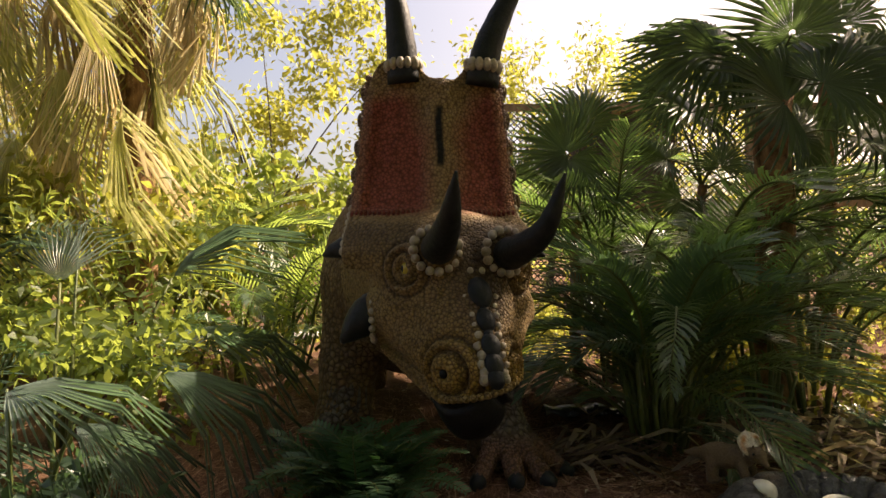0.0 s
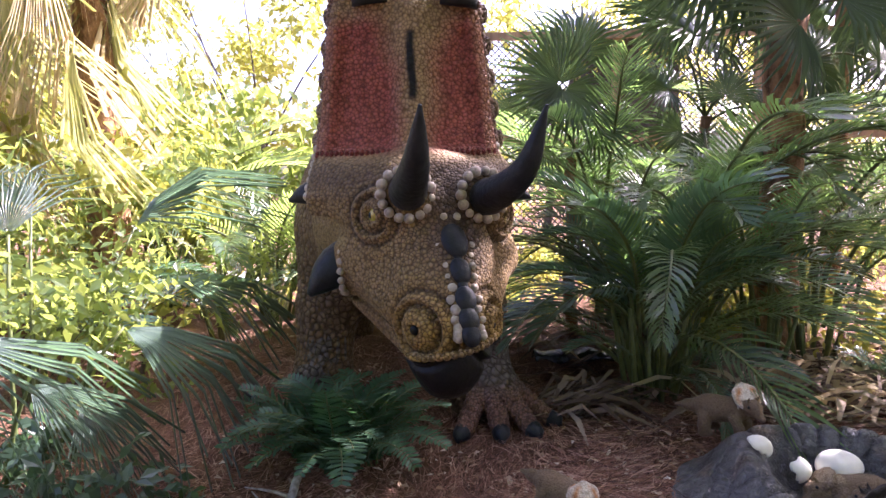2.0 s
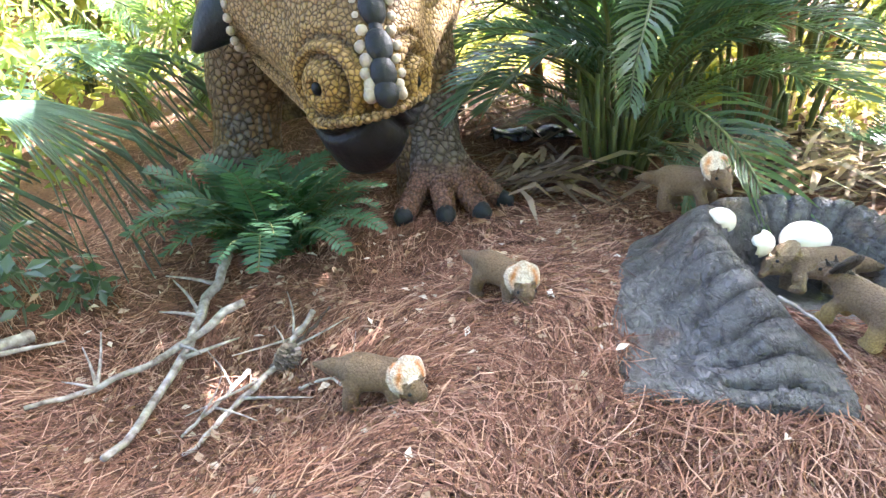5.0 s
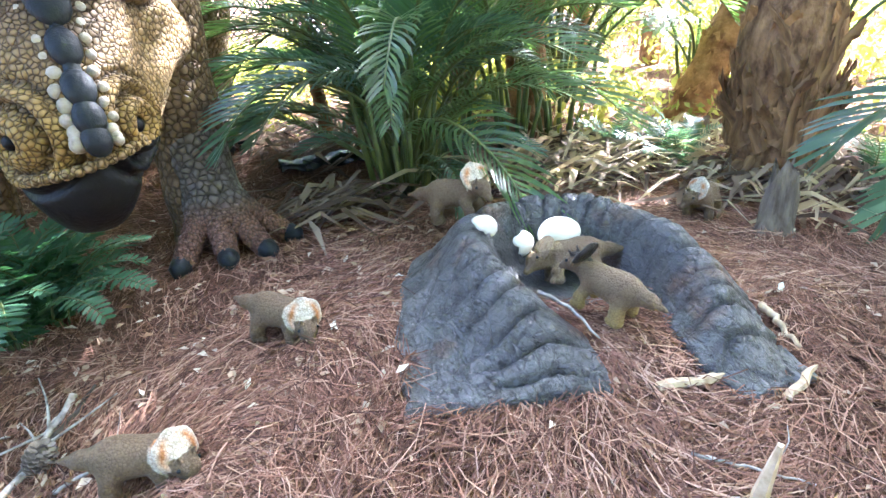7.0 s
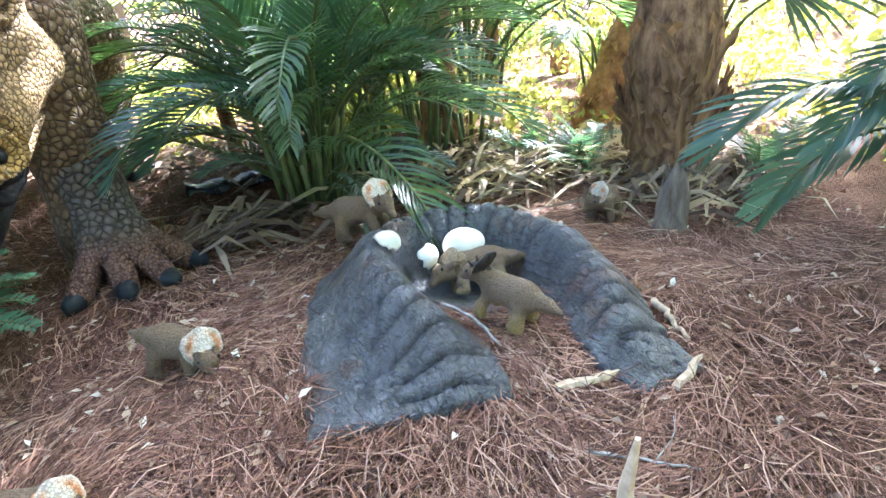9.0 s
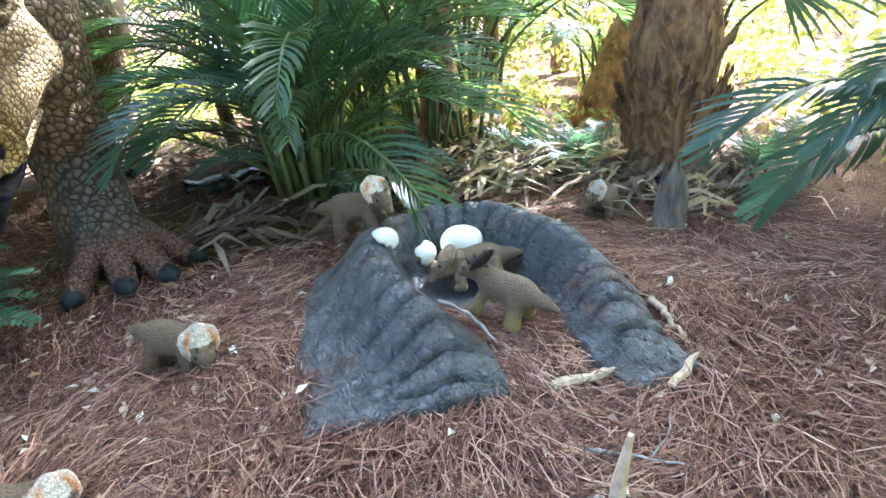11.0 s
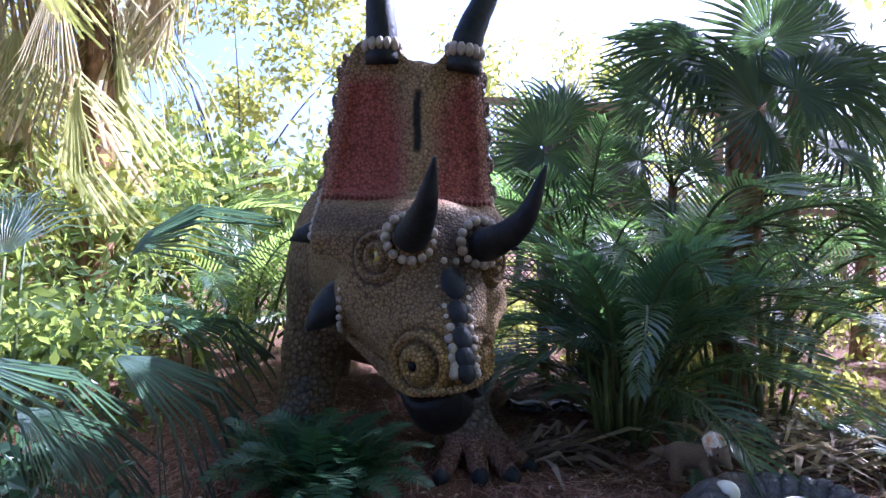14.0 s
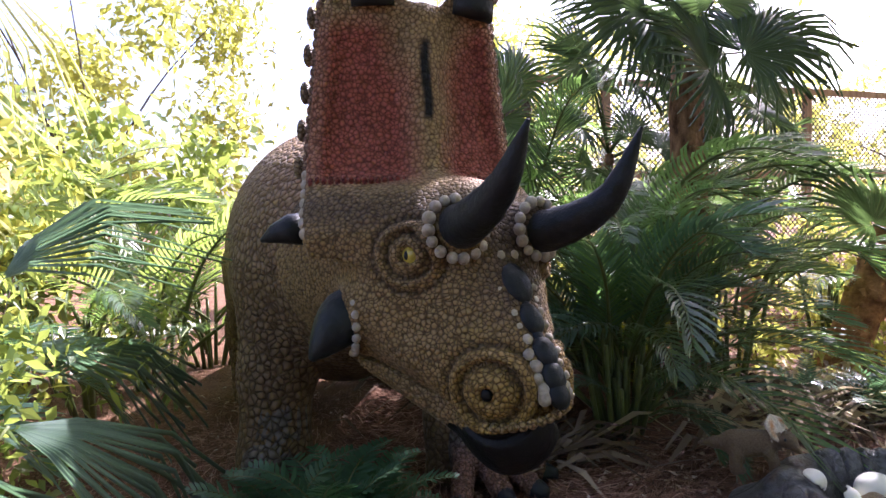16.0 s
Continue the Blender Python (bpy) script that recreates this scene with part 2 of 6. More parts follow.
M["blackpipe"] = plain("black_sheet", (0.006, 0.007, 0.009), (0.02, 0.022, 0.028), 10, 0.25, 0.006, 0.6)
M["cone"] = plain("pine_cone", (0.10, 0.08, 0.065), (0.33, 0.28, 0.23), 40, 0.85, 0.002, 0.2)
M["shed"] = plain("dark_shed_wall", (0.05, 0.04, 0.034), (0.11, 0.09, 0.075), 5, 0.9, 0.004, 0.2)
M["pathstone"] = plain("pale_path", (0.45, 0.42, 0.38), (0.62, 0.59, 0.54), 6, 0.9, 0.004, 0.2)


# ---- mesh tools ----
class Build:
    """Collects pieces of one mesh, with a material and a paint colour each."""

    def __init__(self):
        self.v, self.f, self.m, self.c, self.mats = [], [], [], [], []

    def add(self, verts, faces, mat, paint=None):
        n = len(self.v)
        if mat not in self.mats:
            self.mats.append(mat)
        k = self.mats.index(mat)
        self.v.extend(tuple(p) for p in verts)
        self.f.extend(tuple(i + n for i in f) for f in faces)
        self.m.extend([k] * len(faces))
        self.c.extend([paint or (1, 1, 1)] * len(verts) if not isinstance(paint, np.ndarray) else [tuple(p) for p in paint])
        return self

    def mesh(self, name, smooth=True, painted=False):
        me = bpy.data.meshes.new(name)
        me.from_pydata(self.v, [], self.f)
        for k in self.mats:
            me.materials.append(M[k])
        me.polygons.foreach_set("material_index", self.m)
        me.polygons.foreach_set("use_smooth", [smooth] * len(self.f))
        if painted:
            a = me.color_attributes.new("paint", "FLOAT_COLOR", "POINT")
            a.data.foreach_set("color", np.hstack([np.array(self.c, "f"), np.ones((len(self.c), 1), "f")]).ravel())
        me.update()
        return me

    def object(self, name, smooth=True, painted=False, parent=None):
        ob = new(name, self.mesh(name, smooth, painted))
        ob.parent = parent
        return ob


def thing(name, label, category, at=(0, 0, 0), rz=0.0, group="", kind=""):
    e = new(name)
    e.matrix_basis = pose(*at, 0, 0, rz)
    return tagged(e, label, category, group, kind)


def put_part(name, mesh, parent, m=None, label=""):
    ob = new(name, mesh)
    ob.parent = parent
    if m is not None:
        ob.matrix_basis = m
    return tagged(ob, label)


def tube(points, radii, sides=8, cap=True):
    """A tapering tube along points."""
    pts = [Vector(p) for p in points]
    verts, faces = [], []
    ref = Vector((0.13, 0.31, 0.94))
    for i, p in enumerate(pts):
        d = (pts[min(i + 1, len(pts) - 1)] - pts[max(i - 1, 0)]).normalized()
        a = d.cross(ref)
        if a.length < 0.1:
            a = d.cross(Vector((1, 0, 0)))
        a.normalize()
        b = d.cross(a)
        for s in range(sides):
            w = 2 * math.pi * s / sides
            verts.append(p + (a * math.cos(w) + b * math.sin(w)) * radii[i])
    for i in range(len(pts) - 1):
        for s in range(sides):
            t = (s + 1) % sides
            faces.append((i * sides + s, i * sides + t, (i + 1) * sides + t, (i + 1) * sides + s))
    if cap:
        faces.append(tuple(range(sides))[::-1])
        faces.append(tuple((len(pts) - 1) * sides + s for s in range(sides)))
    return verts, faces


def curve_pts(ctrl, n):
    """A smooth line through control points."""
    c = [Vector(p) for p in ctrl]
    c = [c[0] * 2 - c[1]] + c + [c[-1] * 2 - c[-2]]
    out = []
    for k in range(n):
        s = k / (n - 1) * (len(c) - 3)
        i = min(int(s), len(c) - 4)
        t = s - i
        a, b, d, e = c[i:i + 4]
        out.append(0.5 * (2 * b + (d - a) * t + (2 * a - 5 * b + 4 * d - e) * t * t + (3 * b - a - 3 * d + e) * t ** 3))
    return out


def ball(at, r, seg=8, rings=5, squash=(1, 1, 1)):
    at, verts, faces = Vector(at), [], []
    for i in range(rings + 1):
        w = math.pi * i / rings
        for s in range(seg):
            u = 2 * math.pi * s / seg
            verts.append(at + Vector((math.sin(w) * math.cos(u) * squash[0], math.sin(w) * math.sin(u) * squash[1], math.cos(w) * squash[2])) * r)
    for i in range(rings):
        for s in range(seg):
            t = (s + 1) % seg
            faces.append((i * seg + s, (i + 1) * seg + s, (i + 1) * seg + t, i * seg + t))
    return verts, faces


def surface(f, lo, hi, h):
    """A mesh of the surface f = 0 of a distance field, by surface nets."""
    lo = np.array(lo, "f")
    n = np.ceil((np.array(hi) - lo) / h).astype(int) + 1
    ax = [lo[i] + h * np.arange(n[i], dtype="f") for i in range(3)]
    V = f(*np.meshgrid(*ax, indexing="ij")).astype("f")
    cells = tuple(n - 1)
    cnt, acc = np.zeros(cells, "f"), np.zeros(cells + (3,), "f")
    for a in range(3):
        b, c = (a + 1) % 3, (a + 2) % 3
        W = V.transpose(a, b, c)
        A, B = W[:-1], W[1:]
        cross = (A < 0) != (B < 0)
        t = np.where(cross, A / np.where(cross, A - B, 1), 0)
        for o1 in (0, 1):
            for o2 in (0, 1):
                cr = cross[:, o1:o1 + n[b] - 1, o2:o2 + n[c] - 1]
                tt = t[:, o1:o1 + n[b] - 1, o2:o2 + n[c] - 1]
                cnt.transpose(a, b, c)[...] += cr
                acc[..., a].transpose(a, b, c)[...] += tt
                acc[..., b].transpose(a, b, c)[...] += cr * o1
                acc[..., c].transpose(a, b, c)[...] += cr * o2
    mask = cnt > 0
    idx = -np.ones(cells, int)
    idx[mask] = np.arange(mask.sum())
    verts = (np.argwhere(mask) + acc[mask] / cnt[mask][:, None]) * h + lo
    faces = []
    for a in range(3):
        b, c = (a + 1) % 3, (a + 2) % 3
        W, I = V.transpose(a, b, c), idx.transpose(a, b, c)
        A, B = W[:-1, 1:-1, 1:-1], W[1:, 1:-1, 1:-1]
        for sel, flip in (((A < 0) & (B >= 0), False), ((A >= 0) & (B < 0), True)):
            i, j, k = np.nonzero(sel)
            q = np.stack([I[i, j, k], I[i, j + 1, k], I[i, j + 1, k + 1], I[i, j, k + 1]], 1)
            faces.append(q[:, ::-1] if flip else q)
    return verts, np.concatenate(faces).tolist()


def smin(a, b, k):
    h = np.clip(0.5 + 0.5 * (b - a) / k, 0, 1)
    return b + (a - b) * h - k * h * (1 - h)


def ell(X, Y, Z, c, r):
    x, y, z = (X - c[0]) / r[0], (Y - c[1]) / r[1], (Z - c[2]) / r[2]
    k0 = np.sqrt(x * x + y * y + z * z)
    k1 = np.sqrt((x / r[0]) ** 2 + (y / r[1]) ** 2 + (z / r[2]) ** 2) + 1e-6
    return k0 * (k0 - 1) / k1


def cone(X, Y, Z, a, b, ra, rb):
    d = np.array(b) - np.array(a)
    t = np.clip(((X - a[0]) * d[0] + (Y - a[1]) * d[1] + (Z - a[2]) * d[2]) / (d @ d), 0, 1)
    return np.sqrt((X - a[0] - t * d[0]) ** 2 + (Y - a[1] - t * d[1]) ** 2 + (Z - a[2] - t * d[2]) ** 2) - (ra + (rb - ra) * t)


def chain(X, Y, Z, pts, k=0.05):
    d = None
    for p, q in zip(pts, pts[1:]):
        e = cone(X, Y, Z, p[:3], q[:3], p[3], q[3])
        d = e if d is None else smin(d, e, k)
    return d


# ---- ground ----
def bell(x, y, cx, cy, s):
    return np.exp(-((x - cx) ** 2 + (y - cy) ** 2) / (2 * s * s))


def ground_z(x, y):
    rise = np.clip((y - 4.3) / 1.6, 0, 1)
    far = np.clip((y - 7.0) / 5.0, 0, 1)
    return (0.02 + 0.20 * bell(x, y, 1.65, 2.3, 0.75) - 0.27 * bell(x, y, -0.5, 2.6, 0.6) - 0.10 * bell(x, y, 1.4, 1.5, 0.45)
            + 0.05 * bell(x, y, 3.0, 3.9, 0.5) + 0.14 * rise * rise * (3 - 2 * rise) * (1 - far) - 0.10 * bell(x, y, -1.6, 2.6, 0.9) - 0.09 * bell(x, y, 1.88, 2.48, 0.2) - 0.07 * bell(x, y, 1.20, 2.22, 0.17))


def fine_z(x, y):
    return float(ground_z(x, y)) + 0.025 * noise.noise(Vector((x * 2.1, y * 2.1, 0))) + 0.012 * noise.noise(Vector((x * 7, y * 7, 3)))


def build_ground():
    step = 0.07
    xs = np.concatenate([-4 - np.geomspace(0.15, 400, 26)[::-1], np.arange(-4, 5.5, step), 5.5 + np.geomspace(0.15, 400, 26)])
    ys = np.concatenate([-1 - np.geomspace(0.15, 400, 26)[::-1], np.arange(-1, 8, step), 8 + np.geomspace(0.15, 400, 26)])
    verts = [(x, y, fine_z(x, y)) for x in xs for y in ys]
    ny = len(ys)
    faces = [(i * ny + j, (i + 1) * ny + j, (i + 1) * ny + j + 1, i * ny + j + 1) for i in range(len(xs) - 1) for j in range(ny - 1)]
    ob = Build().add(verts, faces, "ground").object("ground")
    tagged(ob, "brown forest floor covered with pine straw and litter", "ground", kind="structure")


build_ground()


# ---- the large horned dinosaur statue ----
HC, HR, HF = np.array((0.10, 3.0)), np.array((0.99, 0.139)), np.array((0.30, -0.954))
DET = HR[0] * HF[1] - HF[0] * HR[1]


def to_head(X, Y):
    dx, dy = X - HC[0], Y - HC[1]
    return (dx * HF[1] - HF[0] * dy) / DET, (HR[0] * dy - HR[1] * dx) / DET


def from_head(u, v, z):
    return Vector((HC[0] + u * HR[0] + v * HF[0], HC[1] + u * HR[1] + v * HF[1], z))


EYE_L, NOSE_L = (-0.300, 0.068, 1.46), (-0.163, 0.362, 0.968)
EYE_N, NOSE_N = (-0.86, 0.45, 0.10), (-0.74, 0.60, 0.30)


def frill_y(X, Z):
    return 3.30 + 0.42 * (X + 0.05) ** 2 - 0.24 * np.clip((2.1 - Z) / 0.55, 0, 1) ** 2 + 0.03 * np.clip(Z - 2.2, 0, 1)


def head_field(X, Y, Z):
    U, V = to_head(X, Y)
    A = np.abs(U)
    d = ell(U, V, Z, (0, -0.06, 1.42), (0.30, 0.26, 0.33))
    d = smin(d, cone(U * 0.95, V, Z, (0, 0.0, 1.32), (-0.02, 0.25, 1.0), 0.27, 0.205), 0.08)
    d = smin(d, ell(U, V, Z, (-0.02, 0.30, 0.955), (0.170, 0.165, 0.15)), 0.05)
    d = smin(d, cone(A, V, Z, (0.30, -0.16, 1.21), (0.09, 0.25, 0.935), 0.155, 0.115), 0.06)
    jaw = -smin(-ell(U, V, Z, (-0.035, 0.285, 0.82), (0.19, 0.17, 0.20)), (0.09 + 0.55 * (Z - 0.63) - np.abs(U + 0.035)) * 0.85, 0.04)
    d = smin(d, jaw, 0.015)
    d = smin(d, cone(A, V, Z, (0.10, 0.10, 1.50), (0.17, 0.14, 1.54), 0.12, 0.12), 0.05)
    d = smin(d, cone(A, V, Z, (0.24, -0.10, 1.30), (0.40, -0.23, 1.20), 0.17, 0.11), 0.09)
    d = smin(d, cone(A, V, Z, (0.25, -0.12, 1.5), (0.42, -0.26, 1.62), 0.14, 0.09), 0.12)
    d = smin(d, cone(A * 0.9, V, Z, (0.24, -0.22, 1.04), (0.04, 0.20, 0.745), 0.12, 0.075), 0.05)
    # mouth line between the upper and the lower jaw
    t = np.clip((V + 0.15) / 0.45, 0, 1)
    groove = np.sqrt((Z - (1.02 - 0.22 * t)) ** 2 + (np.maximum(0.0, V - 0.22)) ** 2) - 0.009
    d = np.maximum(d, -np.maximum(groove, 0.10 - A))
    # folds round the eye and the nostril, and their hollows
    for c, folds in ((EYE_L, ((0.064, 0.034, 0.018), (0.090, -0.032, 0.012), (0.118, 0.028, 0.017), (0.148, -0.022, 0.012))),
                     (NOSE_L, ((0.074, 0.026, 0.022), (0.106, -0.024, 0.012), (0.138, 0.022, 0.018), (0.170, -0.022, 0.012)))):
        q = np.sqrt((-A - c[0]) ** 2 + (V - c[1]) ** 2 + (Z - c[2]) ** 2)
        for R, h, w in folds:
            d = d - h * np.exp(-((q - R) / w) ** 2)
        d = np.maximum(d, -(q - (0.046 if c is EYE_L else 0.032)))
    # the tall frill
    W = 0.50 - 0.12 * np.clip((Z - 1.6) / 1.0, 0, 1)
    lobe = np.clip((np.abs(X - 0.005) - 0.03) / 0.17, 0, 1)
    top = 2.545 + 0.15 * lobe * lobe * (3 - 2 * lobe) - 0.45 * np.clip((np.abs(X + 0.055) - 0.27) / 0.14, 0, 2) ** 2 * 0.5
    field = np.clip((np.abs(X + 0.005) - 0.08) / 0.06, 0, 1) * np.clip((W - 0.05 - np.abs(X + 0.055)) / 0.04, 0, 1) * np.clip((Z - 1.77) / 0.05, 0, 1) * np.clip((2.48 - Z) / 0.09, 0, 1)
    Y = Y - 0.028 * field
    s = np.maximum(np.abs(Y - frill_y(X, Z)) - 0.05, np.maximum(np.abs(X + 0.055) - W, np.maximum(Z - top, 1.45 - Z))) * 0.85
    rim = np.abs(np.sqrt((np.abs(X + 0.055) - W + 0.03) ** 2 + (Y - frill_y(X, Z) + 0.02) ** 2)) - 0.045
    s = smin(s, np.maximum(rim, np.maximum(Z - top, 1.5 - Z)), 0.03)
    s = smin(s, cone(X, Y, Z, (-0.01, 3.26, 1.75), (-0.01, 3.27, 2.5), 0.07, 0.05), 0.10)
    s = smin(s, ell(X, Y, Z, (0.02, 3.11, 1.57), (0.42, 0.15, 0.19)), 0.10)
    d = smin(d, s, 0.12)
    # neck
    return smin(d, cone(X, Y, Z, (0.02, 3.15, 1.35), (-0.2, 3.9, 1.4), 0.30, 0.55), 0.12)


def body_field(X, Y, Z):
    d = ell(X, Y, Z, (-0.25, 4.95, 1.38), (0.77, 1.35, 0.88))
    d = smin(d, cone(X, Y, Z, (-0.2, 3.75, 1.35), (-0.25, 4.3, 1.4), 0.42, 0.6), 0.2)
    for x, y, out in ((-0.70, 4.02, -1), (0.34, 4.12, 1)):
        d = smin(d, chain(X, Y, Z, [(x - 0.1 * out, y + 0.2, 1.25, 0.33), (x, y + 0.1, 0.75, 0.21), (x + 0.03 * out, y, 0.30, 0.19), (x + 0.04 * out, y - 0.02, 0.0, 0.22)], 0.08), 0.1)
    for x, y in ((-0.85, 5.75), (0.35, 5.95)):
        d = smin(d, chain(X, Y, Z, [(x * 0.8, y - 0.1, 1.2, 0.45), (x, y + 0.15, 0.7, 0.26), (x, y, 0.15, 0.22)], 0.1), 0.12)
    return smin(d, cone(X, Y, Z, (-0.3, 5.9, 1.3), (-0.5, 7.6, 0.6), 0.6, 0.1), 0.2)


TOES = [(0.24, 3.64), (0.47, 3.585), (0.665, 3.61), (0.80, 3.78)]
TOES_L = [(x - 1.08 - 0.04 * i, y + 0.12) for i, (x, y) in enumerate(TOES)]
TOES_B = [(0.30, 5.55), (0.50, 5.52), (0.62, 5.62)]


def foot_field(X, Y, Z, toes, heel, top):
    hz = fine_z(*heel)
    d = cone(X, Y, Z, (heel[0], heel[1], hz + 0.12), top, 0.175, 0.185)
    for tx, ty in toes:
        mx, my, gz = heel[0] * 0.5 + tx * 0.5, heel[1] * 0.5 + ty * 0.5, fine_z(tx, ty)
        d = smin(d, cone(X, Y, Z, (heel[0], heel[1], hz + 0.32), (mx, my, gz + 0.175), 0.14, 0.070), 0.04)
        d = smin(d, cone(X, Y, Z, (mx, my, gz + 0.17), (tx, ty, gz + 0.05), 0.068, 0.058), 0.012)
        # skin rings across the toe
        dx, dy = tx - mx, ty - my
        s = ((X - mx) * dx + (Y - my) * dy) / (dx * dx + dy * dy)
        near = np.exp(-(((X - (mx + tx) / 2) ** 2 + (Y - (my + ty) / 2) ** 2) / 0.016))
        d = d + 0.013 * near * np.cos(s * 30) * (s > -0.4)
    return d


def paint_head(P):
    X, Y, Z = P.T
    U, V = to_head(X, Y)
    sm = lambda a, b, t: np.clip((t - a) / (b - a), 0, 1)[:, None]
    tan, brown, red = np.array((0.335, 0.232, 0.108)), np.array((0.12, 0.085, 0.058)), np.array((0.43, 0.115, 0.098))
    pale, gold = np.array((0.42, 0.30, 0.165)), np.array((0.38, 0.25, 0.075))
    c = np.tile(tan, (len(P), 1))
    c = c + (gold - c) * sm(1.25, 0.95, Z) * sm(0.1, 0.3, V)
    c = c + (brown - c) * sm(0.24, 0.06, np.abs(U - 0.04)) * sm(1.02, 1.32, Z) * sm(1.75, 1.6, Z)
    c = c + (brown - c) * 0.7 * sm(1.50, 1.62, Z) * sm(1.8, 1.66, Z)
    # darker brown rings along the grooves of the moulded folds
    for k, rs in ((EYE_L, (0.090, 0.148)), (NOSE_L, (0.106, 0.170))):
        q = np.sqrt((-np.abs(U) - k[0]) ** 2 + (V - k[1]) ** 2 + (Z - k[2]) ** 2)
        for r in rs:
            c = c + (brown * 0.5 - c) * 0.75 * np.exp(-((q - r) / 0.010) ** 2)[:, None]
    fr = sm(1.70, 1.76, Z)
    c = c + (pale - c) * fr
    wob = np.array([noise.noise(Vector(p) * 5.0) for p in P]) * 0.04
    inner = np.where(X < 0, 0.06 + 0.13 * np.clip((Z - 2.2) / 0.35, 0, 1), 0.08 + 0.1 * np.clip((Z - 2.2) / 0.3, 0, 1)) - 0.03 * np.clip((2.0 - Z) / 0.25, 0, 1)
    x = np.abs(X + 0.005) + wob
    patch = sm(-0.04, 0.10, x - inner) * sm(1.74, 1.80, Z) * sm(2.56, 2.44, Z + wob)
    edge = sm(0.0, -0.04, np.abs(X + 0.055) - (0.50 - 0.12 * np.clip((Z - 1.6), 0, 1)) + 0.02)
    c = c + (red - c) * patch * (0.55 + 0.37 * edge)
    slot = sm(0.028, 0.016, np.abs(X + 0.012 + 0.4 * wob)) * sm(2.03, 2.06, Z) * sm(2.41, 2.38, Z)
    c = c + (np.array((0.012, 0.015, 0.017)) - c) * slot
    return np.clip(c, 0, 1)


def horn(b, ctrl, r0, sides=18, n=18, power=0.75):
    pts = curve_pts(ctrl, n)
    rad = [r0 * max(0.03, (1 - (i / (n - 1)) ** 1.6)) ** power * (1 + 0.02 * math.sin(i * 3.0)) for i in range(n)]
    b.add(*tube(pts, rad, sides), "horn", (0.02, 0.02, 0.02))


def build_statue():
    b = Build()
    v, f = surface(head_field, (-0.85, 2.35, 0.55), (0.75, 3.75, 2.78), 0.0125)
    keep = v[:, 1] < 3.68
    fq = np.array(f)
    fq = fq[keep[fq].all(1)]
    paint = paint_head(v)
    centre = v[fq].mean(1)
    # the beak is bare black horn below the last row of scales
    U, V = to_head(centre[:, 0], centre[:, 1])
    beak = (centre[:, 2] < 0.865 + 0.22 * (U + 0.03) - 0.25 * np.clip(0.30 - V, 0, 1)) & (V > 0.10) & (centre[:, 2] > 0.4)
    fr = (centre[:, 2] > 1.72) & ~beak
    for sel, mat in ((beak, "beak"), (fr, "skin_frill"), (~beak & ~fr, "skin_fine")):
        q = fq[sel]
        used, inv = np.unique(q, return_inverse=True)
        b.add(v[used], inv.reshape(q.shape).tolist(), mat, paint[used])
    v, f = surface(body_field, (-1.35, 3.3, -0.15), (0.95, 7.8, 2.4), 0.03)
    # the body colour darkens from the back down towards the feet
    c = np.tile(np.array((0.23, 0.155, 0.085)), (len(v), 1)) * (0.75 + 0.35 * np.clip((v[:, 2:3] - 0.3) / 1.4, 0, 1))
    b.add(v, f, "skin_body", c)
    for toes, heel, top in ((TOES, (0.42, 4.02), (0.38, 4.14, 0.55)), (TOES_L, (-0.75, 3.95), (-0.71, 4.06, 0.55)), (TOES_B, (0.38, 5.9), (0.36, 5.98, 0.4))):
        lo = (min(t[0] for t in toes) - 0.3, min(t[1] for t in toes) - 0.15, -0.35)
        v, f = surface(lambda X, Y, Z: foot_field(X, Y, Z, toes, heel, top), lo, (max(t[0] for t in toes) + 0.3, heel[1] + 0.35, top[2] + 0.25), 0.014)
        near = np.min([np.hypot(v[:, 0] - tx * 0.8 - heel[0] * 0.2, v[:, 1] - ty * 0.8 - heel[1] * 0.2) for tx, ty in toes], 0)
        mixf = np.clip((0.22 - near) / 0.08, 0, 1)[:, None] * np.clip((0.32 - v[:, 2:3]) / 0.1, 0, 1)
        c = np.array((0.15, 0.13, 0.108)) * (1 - mixf) + np.array((0.24, 0.135, 0.098)) * mixf
        fq = np.array(f)
        toe = mixf[fq].mean(1)[:, 0] > 0.5
        for sel, mat in ((toe, "skin_fine"), (~toe, "skin_body")):
            used, inv = np.unique(fq[sel], return_inverse=True)
            b.add(v[used], inv.reshape(-1, 4).tolist(), mat, c[used])
        for tx, ty in toes:
            gz = fine_z(tx, ty)
            d = Vector((tx - heel[0], ty - heel[1], 0)).normalized()
            p = Vector((tx, ty, gz + 0.035)) - d * 0.02
            b.add(*tube([p, p + d * 0.045 + Vector((0, 0, 0.012)), p + d * 0.085, p + d * 0.105 - Vector((0, 0, 0.03))], [0.05, 0.058, 0.045, 0.012], 12), "horn")
    # brow horns
    bl, br = Vector((-0.025, 2.86, 1.555)), Vector((0.32, 2.885, 1.55))
    horn(b, [bl + Vector((0, 0.06, 0)), (0.0, 2.72, 1.58), (0.05, 2.50, 1.70), (0.08, 2.345, 1.895)], 0.098)
    horn(b, [br + Vector((-0.02, 0.06, -0.01)), (0.38, 2.76, 1.55), (0.50, 2.57, 1.66), (0.574, 2.472, 1.904)], 0.095)
    # frill horns
    horn(b, [(-0.225, 3.30, 2.55), (-0.245, 3.28, 2.80), (-0.29, 3.27, 3.10), (-0.40, 3.26, 3.42)], 0.10)
    horn(b, [(0.235, 3.29, 2.53), (0.27, 3.27, 2.75), (0.40, 3.26, 3.05), (0.56, 3.24, 3.30)], 0.10)
